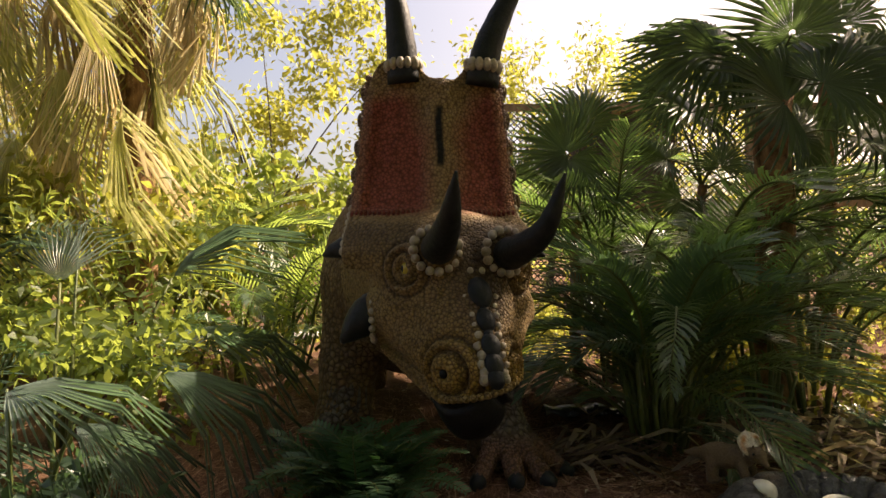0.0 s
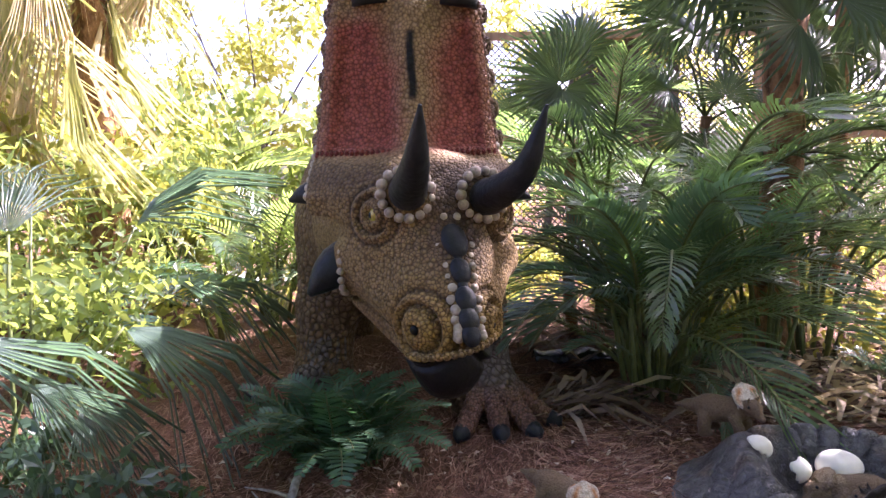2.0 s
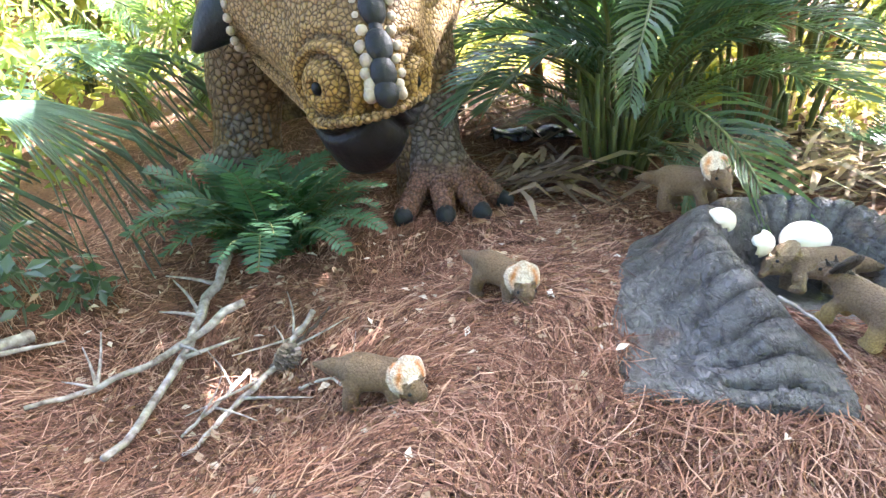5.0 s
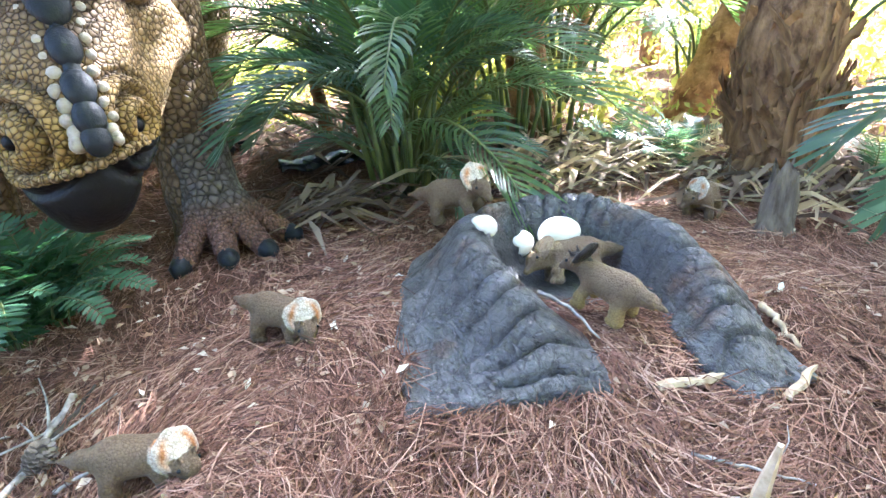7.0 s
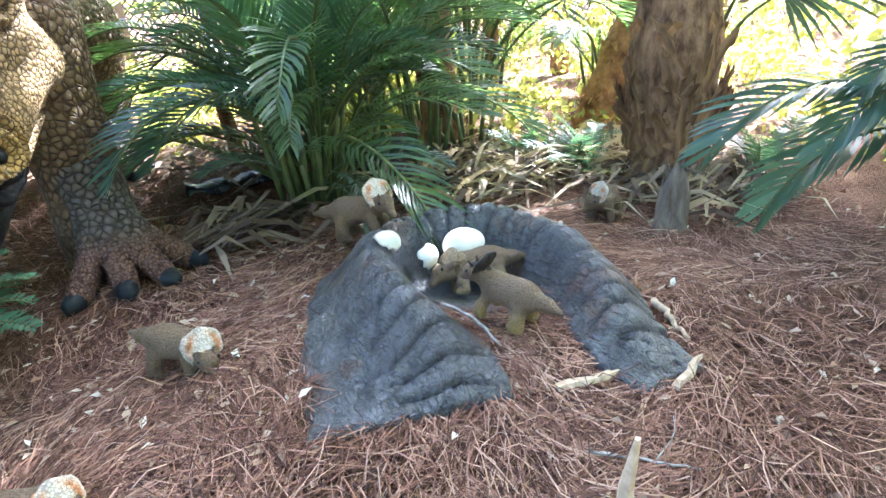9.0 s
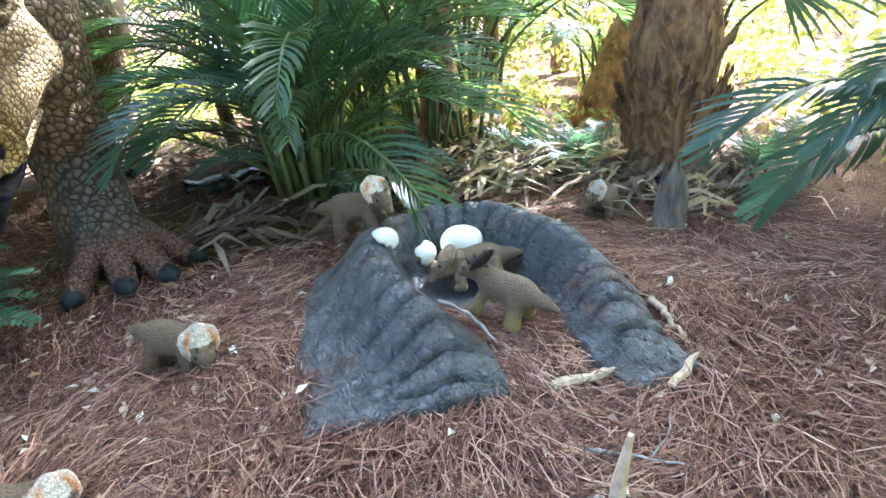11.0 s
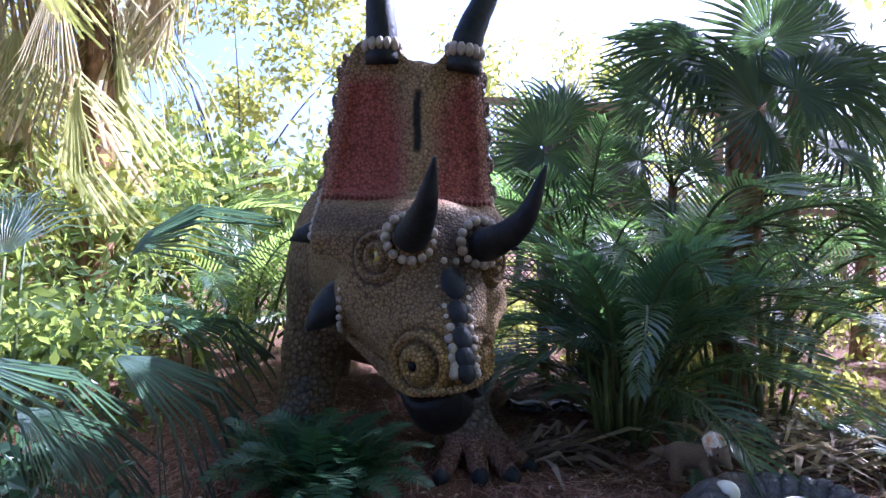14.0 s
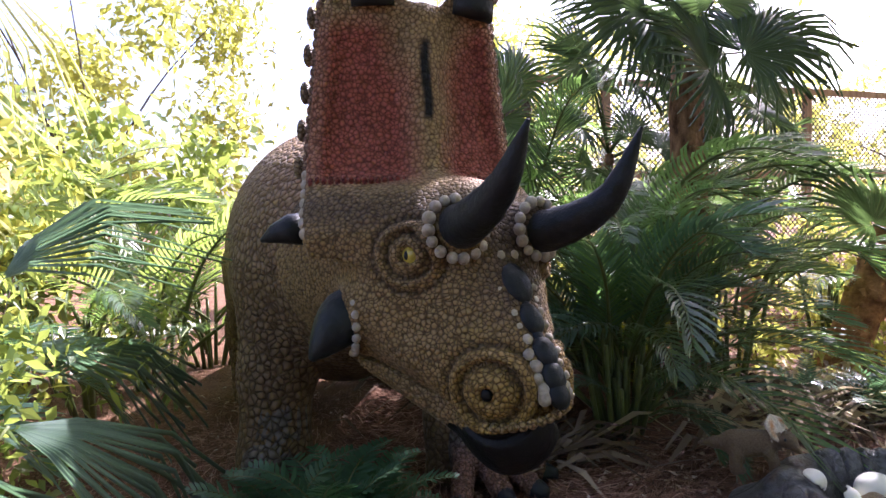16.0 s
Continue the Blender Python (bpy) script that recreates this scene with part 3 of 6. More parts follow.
    # beads round the horn bases
    def bead_ring(c, axis, R, n, r, tall=1.0):
        c, axis = Vector(c), Vector(axis).normalized()
        a = axis.cross(Vector((0, 0, 1))).normalized()
        e = axis.cross(a)
        for i in range(n):
            w = 2 * math.pi * (i + random.uniform(-0.1, 0.1)) / n
            q = r * random.uniform(0.85, 1.15)
            b.add(*ball(c + (a * math.cos(w) + e * math.sin(w)) * R, q, 8, 6, (1, 1, tall)), "bead")
    bead_ring(bl + Vector((0.006, -0.075, 0.005)), (0.1, -0.95, 0.25), 0.116, 15, 0.025)
    bead_ring(br + Vector((0.018, -0.07, -0.0)), (0.35, -0.9, 0.1), 0.112, 15, 0.024)
    bead_ring((-0.23, 3.285, 2.655), (-0.05, -0.1, 1), 0.094, 13, 0.026, 1.5)
    bead_ring((0.243, 3.275, 2.64), (0.1, -0.1, 1), 0.094, 13, 0.026, 1.5)
    # dark plates and ivory beads down the nose
    ridge = [(0.015, 0.225, 1.40), (0.018, 0.29, 1.30), (0.02, 0.36, 1.19), (0.02, 0.43, 1.08), (0.02, 0.475, 0.985), (0.02, 0.49, 0.945)]
    line = curve_pts([from_head(*p) for p in ridge], 26)
    across = Vector((HR[0], HR[1], 0)).normalized()
    b.add(*tube(line, [0.026] * 25 + [0.012], 10), "horn")
    wide = [0.030] * 26
    for s, half, w, tall in ((0.12, 0.095, 0.064, 0.040), (0.36, 0.068, 0.048, 0.032), (0.55, 0.062, 0.047, 0.032), (0.73, 0.060, 0.046, 0.032), (0.91, 0.052, 0.042, 0.032)):
        i = round(s * 25)
        d = (line[min(i + 1, 25)] - line[max(i - 1, 0)]).normalized()
        up = across.cross(d).normalized()
        up = -up if up.y > 0 else up
        v, f = ball((0, 0, 0), 1, 14, 10)
        b.add([line[i] + across * p.x * w + d * p.y * half + up * (p.z * tall + 0.010) for p in v], f, "horn")
        for k in range(26):
            q = (k - i) / 25 * 0.52 / half
            if abs(q) < 1:
                wide[k] = max(wide[k], w * math.sqrt(1 - q * q))
    for i in range(0, 26, 2):
        for side in (-1, 1):
            p = line[i] + across * side * (wide[i] + 0.014) + Vector((0, 0.008, 0))
            b.add(*ball(p, (0.027 if side < 0 else 0.019) * (1.0 - 0.12 * (i % 4 == 2)), 10, 7), "bead")
    for k in (-0.5, 0.5):
        b.add(*ball(line[0] + across * k * 0.06 + Vector((0, 0.0, 0.05)), 0.023, 8, 6), "bead")
    # nostrils, with a black ball put in for each hole's dark, and eyes
    for side in (1, -1):
        b.add(*ball(from_head(-0.190 if side > 0 else 0.152, NOSE_L[1] + (0.016 if side > 0 else -0.012), NOSE_L[2]), 0.026, 10, 7), "beak")
        e = from_head(EYE_L[0] * side + 0.014 * side, EYE_L[1] - 0.006, EYE_L[2])
        nrm = (Vector((HR[0], HR[1], 0)) * EYE_N[0] * side + Vector((HF[0], HF[1], 0)) * EYE_N[1]).normalized()
        b.add(*ball(e, 0.046, 16, 10), "eye_yellow")
        b.add(*ball(e + nrm * 0.037, 0.016, 10, 6, (0.8, 0.8, 1.2)), "horn")
        a1 = nrm.cross(Vector((0, 0, 1))).normalized()
        lid = [e + nrm * 0.022 + (a1 * math.cos(w) * 0.052 + Vector((0, 0, 1)) * math.sin(w) * 0.044) for w in (2 * math.pi * i / 24 for i in range(25))]
        b.add(*tube(lid, [0.013] * 25, 8, False), "skin_fine", (0.05, 0.04, 0.03))
        # cheek horn and the spike on the frill's corner
        j = from_head(-0.43 * side, -0.22, 1.17) if side > 0 else from_head(0.36, -0.22, 1.19)
        out = Vector((HR[0], HR[1], 0)) * -side
        long = 0.17 if side > 0 else 0.10
        tip = j + out * long + Vector((0, -0.05, -0.13 if side > 0 else -0.05))
        b.add(*tube(curve_pts([j - out * 0.06 + Vector((0, 0.06, 0.02)), j + out * 0.04 + Vector((0, 0.0, 0.0)), tip], 9), [0.11, 0.135, 0.135, 0.128, 0.115, 0.098, 0.076, 0.048, 0.014], 16), "horn")
        for i in range(9):
            w = -1.5 + 0.36 * i
            p = j + out * 0.0 + Vector((0, -0.134 * math.cos(w), 0.140 * math.sin(w) + 0.01))
            b.add(*ball(p - out * 0.012, 0.019, 8, 6), "bead")
        k = Vector((-0.055 - 0.56 * side, 3.42, 1.57))
        o = Vector((-side, 0.1, 0))
        b.add(*tube([k - o * 0.06, k, k + o * 0.07 + Vector((0, 0, -0.02)), k + o * 0.13 + Vector((0, 0, -0.05))], [0.075, 0.07, 0.045, 0.008], 10), "horn")
        # scales along the frill's edge
        for i in range(26):
            z = 1.55 + i * 0.042
            w = 0.50 - 0.12 * min(max(z - 1.6, 0), 1)
            b.add(*ball((-0.055 - side * (w + 0.01), float(frill_y(-0.055 - side * w, z)) - 0.02, z), 0.024, 7, 5, (1, 1, 1.1)), "bead" if i < 7 else "skin_frill", (0.33, 0.22, 0.17))
        for i in range(5):
            z = 1.85 + i * 0.17
            w = 0.52 - 0.12 * (z - 1.6)
            b.add(*ball((-0.055 - side * (w + 0.02), float(frill_y(-0.055 - side * w, z)) + 0.05, z), 0.038, 9, 6, (0.7, 1, 1.4)), "skin_frill", (0.24, 0.18, 0.12))
        # red tooth-like scales along the lower edge of each painted field
        for i in range(15):
            x = -0.055 - side * (0.08 + 0.028 * i)
            b.add(*ball((x, float(frill_y(x, 1.76)) - 0.055, 1.765 + 0.004 * (i % 2)), 0.017, 7, 5, (0.8, 1, 1.5)), "skin_frill", (0.28, 0.07, 0.055))
    # thick scales along the upper lip and the dark slot
    for i in range(15):
        w = (i - 7) / 7 * 1.25
        p = from_head(-0.02 + 0.180 * math.sin(w), 0.318 + 0.172 * math.cos(w), 0.885 + 0.04 * math.sin(w))
        b.add(*ball(p, 0.021, 7, 5, (1, 1, 0.9)), "skin_fine", (0.34, 0.24, 0.11))
    ob = b.object("dinosaur_statue", painted=True)
    tagged(ob, "scaly horned dinosaur statue with red frill and black horns", "statue")


build_statue()


# ---- the nest, eggs and small statues ----
# the rim's line: x, y, height of its crest, and how far the outer skirt spreads
RIM = [(1.46, 1.80, 0.11, 0.50), (1.50, 1.93, 0.19, 0.52), (1.515, 2.07, 0.285, 0.50), (1.49, 2.20, 0.34, 0.46), (1.46, 2.37, 0.375, 0.38), (1.455, 2.57, 0.395, 0.31), (1.51, 2.73, 0.41, 0.28),
       (1.66, 2.83, 0.415, 0.27), (1.86, 2.85, 0.425, 0.25), (2.08, 2.76, 0.425, 0.25), (2.22, 2.55, 0.42, 0.26), (2.245, 2.32, 0.40, 0.24), (2.215, 2.11, 0.36, 0.21), (2.165, 1.95, 0.30, 0.17),
       (2.145, 1.81, 0.23, 0.14), (2.175, 1.68, 0.15, 0.11)]


def nest_top(x, y):
    """The moulded sheet's height, and how far inside its outline a place lies."""
    best = np.full(np.shape(x), 9.0)
    top, wide, side, run = (np.zeros(np.shape(x)) for _ in range(4))
    s0 = 0.0
    for a, b in zip(RIM, RIM[1:]):
        dx, dy = b[0] - a[0], b[1] - a[1]
        L = math.hypot(dx, dy)
        t = np.clip(((x - a[0]) * dx + (y - a[1]) * dy) / (L * L), 0, 1)
        q = np.hypot(x - a[0] - t * dx, y - a[1] - t * dy)
        near = q < best
        best = np.where(near, q, best)
        top, wide = np.where(near, a[2] + t * (b[2] - a[2]), top), np.where(near, a[3] + t * (b[3] - a[3]), wide)
        side = np.where(near, dx * (y - a[1]) - dy * (x - a[0]), side)
        run = np.where(near, s0 + t * L, run)
        s0 += L
    g = ground_z(x, y)
    out = side > 0
    soft = np.sqrt(best ** 2 + 0.035 ** 2) - 0.035
    u = np.clip(soft / wide, 0, 1)
    inner = np.clip(soft / 0.15, 0, 1)
    lift = np.where(out, 0.78 * np.exp(-(best / 0.13) ** 2) + 0.22 * (1 - u), 1 - inner * inner * (3 - 2 * inner))
    h = g + 0.022 + (top - g - 0.02) * lift
    # creases that cross the rim and branch over the skirt
    w = run * 30 + 0.9 * np.sin(best * 11 + run * 3.0) + 2.6 * np.sin(run * 3.1) + 1.3 * np.sin(run * 7.7 + 1)
    w2 = run * 17 + best * 15 + 1.2 * np.sin(run * 7 + best * 9)
    fade = np.exp(-(best / np.where(out, 0.30, 0.12)) ** 2)
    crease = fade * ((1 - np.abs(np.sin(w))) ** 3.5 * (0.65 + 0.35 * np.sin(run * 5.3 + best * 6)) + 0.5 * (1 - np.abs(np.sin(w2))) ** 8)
    swell = 0.010 * np.sin(run * 9 + 1.2 * np.sin(run * 4)) * fade
    h = h - 0.034 * crease + swell + 0.004 * np.sin(x * 13 - y * 17) + 0.010
    floor = 1 - np.hypot((x - 1.95) / 0.36, (y - 2.52) / 0.28)
    edge = np.where(out, best - wide + 0.02 * np.sin(run * 9), np.minimum(best - 0.17, -0.25 * floor))
    return h, edge, crease


def nest_field(X, Y, Z):
    flat = np.ndim(X) == 3
    x, y = (X[:, :, :1], Y[:, :, :1]) if flat else (X, Y)
    h, edge, crease = nest_top(x, y)
    cut = np.where(x < 1.85, -(x - 0.998) * 0.256 - (y - 2.005) * 0.967, 1.66 - y)
    return np.maximum((Z - h) * 0.75, np.maximum(edge, cut - 0.02))


v, f = surface(nest_field, (0.75, 1.5, -0.12), (2.85, 3.25, 0.52), 0.0095)
# shade of each crease, painted into the nest's vertex colour
crease_shade = np.clip(nest_top(v[:, 0], v[:, 1])[2], 0, 1)[:, None]
nest = Build().add(v, f, "nest", np.repeat(np.clip(1.02 - 1.0 * crease_shade ** 0.65, 0.1, 1.02), 3, 1)).object("dinosaur_nest", painted=True)
tagged(nest, "dark grey wrinkled resin nest with raised horseshoe rim", "nest")


def egg():
    b = Build()
    v, f = ball((0, 0, 0), 1, 20, 14, (0.108, 0.078, 0.074))
    b.add([(p.x * (1 + 0.0), p.y * (1 - p.x * 1.2), p.z * (1 - p.x * 1.2)) for p in v], f, "shell")
    ob = b.object("egg")
    ob.matrix_basis = pose(1.90, 2.62, 0.325, 0, 4, 15)
    tagged(ob, "whole cream-white egg lying in the nest", "egg", "eggs in the nest")


def egg_shell(at, rot, r, label):
    """A broken half shell with a jagged edge and a thin wall."""
    rnd = random.Random(int(at[0] * 1000))
    verts, faces, seg, rings = [], [], 22, 7
    lim = [0.95 + rnd.uniform(-0.15, 0.15) for _ in range(seg)]
    for k, rr in ((0, r), (1, r * 0.94)):
        for i in range(rings + 1):
            for s in range(seg):
                w, u = lim[s] * i / rings, 2 * math.pi * s / seg
                verts.append((rr * math.sin(w) * math.cos(u), rr * math.sin(w) * math.sin(u) * 0.8, rr * 1.15 * math.cos(w)))
    n = (rings + 1) * seg
    for i in range(rings):
        for s in range(seg):
            t = (s + 1) % seg
            q = (i * seg + s, (i + 1) * seg + s, (i + 1) * seg + t, i * seg + t)
            faces.append(q)
            faces.append(tuple(n + a for a in q[::-1]))
    for s in range(seg):
        t = (s + 1) % seg
        faces.append((rings * seg + s, n + rings * seg + s, n + rings * seg + t, rings * seg + t))
    ob = Build().add(verts, faces, "shell").object("egg_shell")
    ob.matrix_basis = pose(*at, *rot)
    tagged(ob, label, "egg shell", "broken egg shells")


egg()
egg_shell((1.53, 2.655, 0.385), (40, 15, 20), 0.078, "broken white egg shell half lying on the nest rim")
egg_shell((1.68, 2.63, 0.31), (70, 0, 35), 0.08, "broken white egg shell half standing inside the nest")


def turn_head(X, Y, turn):
    """Places seen from a head that is turned on its neck."""
    c, k = math.cos(turn), math.sin(turn)
    return 0.09 + (X - 0.09) * c + Y * k, -(X - 0.09) * k + Y * c


def baby_field(X, Y, Z, head, turn):
    A = np.abs(Y)
    d = ell(X, Y, Z, (-0.005, 0, 0.120), (0.118, 0.064, 0.064))
    d = smin(d, ell(X, Y, Z, (-0.07, 0, 0.118), (0.072, 0.064, 0.068)), 0.03)
    d = smin(d, chain(X, Y, Z, [(-0.10, 0, 0.125, 0.048), (-0.18, 0.0, 0.124, 0.027), (-0.25, 0.01, 0.118, 0.008)], 0.02), 0.03)
    for x, dx, r in ((0.055, 0.02, 0.027), (-0.085, -0.005, 0.034)):
        d = smin(d, chain(X, A, Z, [(x, 0.045, 0.09, r), (x + dx, 0.058, 0.045, r * 0.85), (x + dx - 0.005, 0.058, 0.012, r * 0.75), (x + dx + 0.022, 0.06, 0.008, r * 0.55)], 0.012), 0.015)
    H, W = turn_head(X, Y, turn)
    d = smin(d, cone(X, Y, Z, (0.06, 0, 0.13), (0.10, 0, head), 0.048, 0.040), 0.03)
    d = smin(d, ell(H, W, Z, (0.145, 0, head), (0.055, 0.042, 0.040)), 0.02)
    d = smin(d, cone(H, W, Z, (0.165, 0, head - 0.012), (0.205, 0, head - 0.042), 0.027, 0.015), 0.015)
    # frill behind the head with a scalloped edge, and small brow horns
    a = np.arctan2(W, Z - head - 0.03)
    d = smin(d, ell(H + 0.45 * (Z - head), W, Z, (0.135, 0, head + 0.046), (0.020, 0.074, 0.062)) - 0.002 * np.cos(a * 7), 0.008)
    return smin(d, cone(H, np.abs(W), Z, (0.15, 0.022, head + 0.03), (0.172, 0.030, head + 0.058), 0.009, 0.003), 0.006)


def baby(head, frill_painted, belly, turn=0.0, crest=(0.03, 0.026, 0.022)):
    v, f = surface(lambda X, Y, Z: baby_field(X, Y, Z, head, turn), (-0.29, -0.20, -0.02), (0.26, 0.20, head + 0.13), 0.0058)
    X, Y, Z = v.T
    H, W = turn_head(X, Y, turn)
    back, low = np.array((0.20, 0.148, 0.098)), np.array(belly)
    t = np.clip((0.10 - Z) / 0.07, 0, 1)[:, None]
    c = back * (1 - t) + low * t
    if frill_painted:
        onf = (np.abs(H + 0.45 * (Z - head) - 0.135) < 0.030) & (np.hypot(W / 0.9, Z - head - 0.046) < 0.085) & ((Z > head + 0.038) | (np.abs(W) > 0.046)) & (Z > head - 0.02)
        r = np.hypot(W / 0.074, (Z - head - 0.046) / 0.062)
        mottle = np.array([noise.noise(Vector((p[0], p[1], p[2])) * 42.0) for p in v])
        warm = (np.exp(-((r - 0.70) / 0.17) ** 2) * np.clip(0.85 + 1.2 * mottle, 0, 1) * np.clip((np.abs(W) - 0.008) / 0.02, 0, 1))[:, None]
        paint = np.array((0.80, 0.75, 0.66)) * (1 - warm) + np.array((0.64, 0.27, 0.08)) * warm
        paint = paint * (1 - 0.25 * np.clip(mottle * 2, 0, 1))[:, None]
        c = np.where(onf[:, None], paint, c)
    else:
        c = np.where(((Z > head + 0.035) & (H > 0.06))[:, None], crest, c)
    b = Build().add(v, f, "skin_baby", c)
    k, q = math.cos(turn), math.sin(turn)
    for side in (-1, 1):
        h, w = 0.168 - 0.09, 0.036 * side
        b.add(*ball((0.09 + h * k - w * q, h * q + w * k, head + 0.012), 0.007, 8, 6), "horn")
    return b.mesh("baby_dinosaur_statue", painted=True)


BABY_LOW, BABY_UP = baby(0.10, True, (0.17, 0.12, 0.075), -0.65), baby(0.15, True, (0.18, 0.13, 0.085), -0.6)
BABY_NEST, BABY_DARK = baby(0.10, False, (0.30, 0.24, 0.16), 0.3, (0.34, 0.27, 0.18)), baby(0.15, False, (0.42, 0.32, 0.14))
for mesh, m, label in (
    (BABY_LOW, pose(0.69, 2.70, fine_z(0.69, 2.70), 0, 4, -42), "small brown baby dinosaur statue with orange frill nosing a leaf"),
    (BABY_LOW, pose(0.20, 2.20, fine_z(0.2, 2.2), 0, 2, -12), "small grey-brown baby dinosaur statue with cream frill on pine straw"),
    (BABY_UP, pose(1.56, 2.95, 0.34, 0, -8, -42), "small brown baby dinosaur statue climbing the nest's rim"),
    (BABY_UP, pose(3.05, 3.02, fine_z(3.05, 3.02), 0, 0, 215), "small baby dinosaur statue with pale frill beside a stump"),
    (BABY_NEST, pose(1.88, 2.47, 0.165, 30, 0, 168), "small grey baby dinosaur statue lying in the nest"),
    (BABY_DARK, pose(1.81, 2.15, 0.225, 0, -6, 116) @ Matrix.Scale(0.93, 4), "small olive baby dinosaur statue standing with its tail towards the path"),
):
    ob = new("baby_dinosaur_statue", mesh)
    ob.matrix_basis = m
    tagged(ob, label, "statue", "baby dinosaur statues")


# ---- plants: leaves built once, then shared ----
def blade(b, root, along, side, length, width, droop, mat, seg=3):
    """One narrow leaf blade that tapers to a point and hangs."""
    verts, n = [], seg
    p, d = Vector(root), Vector(along).normalized()
    for i in range(n):
        s = i / n
        w = width * (0.55 + 0.9 * s if s < 0.45 else 1.0 - 0.75 * (s - 0.4))
        verts += [p - side * w * 0.5, p + side * w * 0.5]
        p = p + d * (length / n)
        d = (d + Vector((0, 0, -droop / n))).normalized()
    verts.append(p)
    faces = [(2 * i, 2 * i + 1, 2 * i + 3, 2 * i + 2) for i in range(n - 1)] + [(2 * n - 2, 2 * n - 1, 2 * n)]
    b.add(verts, faces, mat)


def pinnate(length, pairs, leaf, width, bend, mat, seed, hang=0.9, start=0.2, fold=0.35, ahead=1.0):
    """A feather leaf along +x that arches over."""
    rnd, b = random.Random(seed), Build()
    pts, p, n = [], Vector((0, 0, 0)), 24
    for i in range(n + 1):
        pts.append(p.copy())
        a = -bend * (i / n) ** 1.3
        p = p + Vector((math.cos(a), 0.05 * math.sin(i * 0.35 + seed), math.sin(a))) * (length / n)
    b.add(*tube(pts, [0.011 * length * (1 - 0.85 * i / n) + 0.0012 for i in range(n + 1)], 5), "stalk")
    for k in range(pairs):
        s = start + (1 - start) * (k + 0.5) / pairs
        i = min(int(s * n), n - 1)
        q = pts[i].lerp(pts[i + 1], s * n - i)
        t = (pts[i + 1] - pts[i]).normalized()
        up = Vector((0, 1, 0)).cross(t) * -1
        L = leaf * (0.35 + 0.65 * math.sin(math.pi * min(1, 0.18 + 0.82 * (s - start) / (1 - start))) ** 0.6) * rnd.uniform(0.88, 1.1)
        for sd in (-1, 1):
            d = Vector((0, sd, 0)) * (1.0 - 0.5 * s) + t * (0.45 + 0.6 * s) * ahead + up * (fold + rnd.uniform(-0.12, 0.12))
            d.normalize()
            blade(b, q, d, t.cross(d).cross(d).normalized(), L, width, hang * rnd.uniform(0.7, 1.3), mat)
    return b.mesh("frond")


def palmate(radius, stem, segs, mat, seed, spread=2.35, hang=0.7, cup=0.25, cut_at=0.5, full=0.98):
    """A fan leaf: a stem along +x, and pleated fingers that part towards the tips."""
    rnd, b = random.Random(seed), Build()
    if stem:
        b.add(*tube([(0, 0, 0), (stem * 0.5, 0, 0.03 * stem), (stem, 0, 0)], [0.014, 0.011, 0.008], 5), "stalk")
    hub = Vector((stem, 0, 0))
    for k in range(segs):
        w = spread * (2 * (k + 0.5) / segs - 1)
        L = radius * (0.72 + 0.28 * math.cos(w * 0.7)) * rnd.uniform(0.9, 1.06)
        half = spread / segs * full
        pts = []
        for r, cut in ((0.04, 1), (cut_at, 1.0), (0.5 + cut_at * 0.55, 0.62 if cut_at > 0.4 else 0.42), (1.0, 0.05)):
            z = cup * r * L * (1 - abs(w) * 0.25) - hang * L * max(0, r - 0.35) ** 2 * rnd.uniform(0.8, 1.5)
            rr = min(r, cut_at) * L * math.tan(half) * cut
            c = hub + Vector((math.cos(w) * r * L, math.sin(w) * r * L, z))
            sd = Vector((-math.sin(w), math.cos(w), 0))
            pts.append((c - sd * rr + Vector((0, 0, 0.012 * min(r * 2, 1))), c - Vector((0, 0, 0.012 * min(r * 2, 1))), c + sd * rr + Vector((0, 0, 0.012 * min(r * 2, 1)))))
        verts = [v for row in pts for v in row]
        faces = []
        for i in range(3):
            faces += [(3 * i, 3 * i + 1, 3 * i + 4, 3 * i + 3), (3 * i + 1, 3 * i + 2, 3 * i + 5, 3 * i + 4)]
        b.add(verts, faces, mat)
    return b.mesh("fan_leaf")


ARECA = [pinnate(1.55, 38, 0.36, 0.016, 1.2 + 0.36 * i, "areca", 11 + i, 1.5, 0.22, 0.3) for i in range(4)]
ARECA_BLUE = [pinnate(1.35, 32, 0.34, 0.022, 1.4 + 0.3 * i, "arecablue", 31 + i, 1.2) for i in range(3)]
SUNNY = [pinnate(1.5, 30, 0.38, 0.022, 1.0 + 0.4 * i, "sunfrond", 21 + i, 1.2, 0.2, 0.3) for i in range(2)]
BROAD = [pinnate(1.6, 26, 0.42, 0.034, 1.7 + 0.3 * i, "arecablue", 35 + i, 1.5, 0.2, 0.15) for i in range(2)]
FERN = [pinnate(0.64, 27, 0.105, 0.021, 1.1 + 0.4 * i, "fern", 51 + i, 0.35, 0.06, 0.1, 0.25) for i in range(3)]
FERN_BLUE = [pinnate(0.55, 20, 0.12, 0.018, 1.0 + 0.3 * i, "arecablue", 61 + i, 0.3, 0.1, 0.1, 0.35) for i in range(2)]
FAN = [palmate(0.85, 0.0, 34, "fan", 71 + i, 2.2, 0.5 + 0.35 * i) for i in range(3)]
FAN_BLUE = [palmate(0.92, 0.0, 20, "silver", 81 + i, 0.60 + 0.25 * i, 1.0 + 0.4 * i, 0.05, 0.28, 0.85) for i in range(2)]
FAN_DEAD = [palmate(1.0, 0.0, 22, "deadfrond", 91 + i, 0.30 + 0.45 * i, 0.8, 0.0, 0.22, 0.6) for i in range(2)]
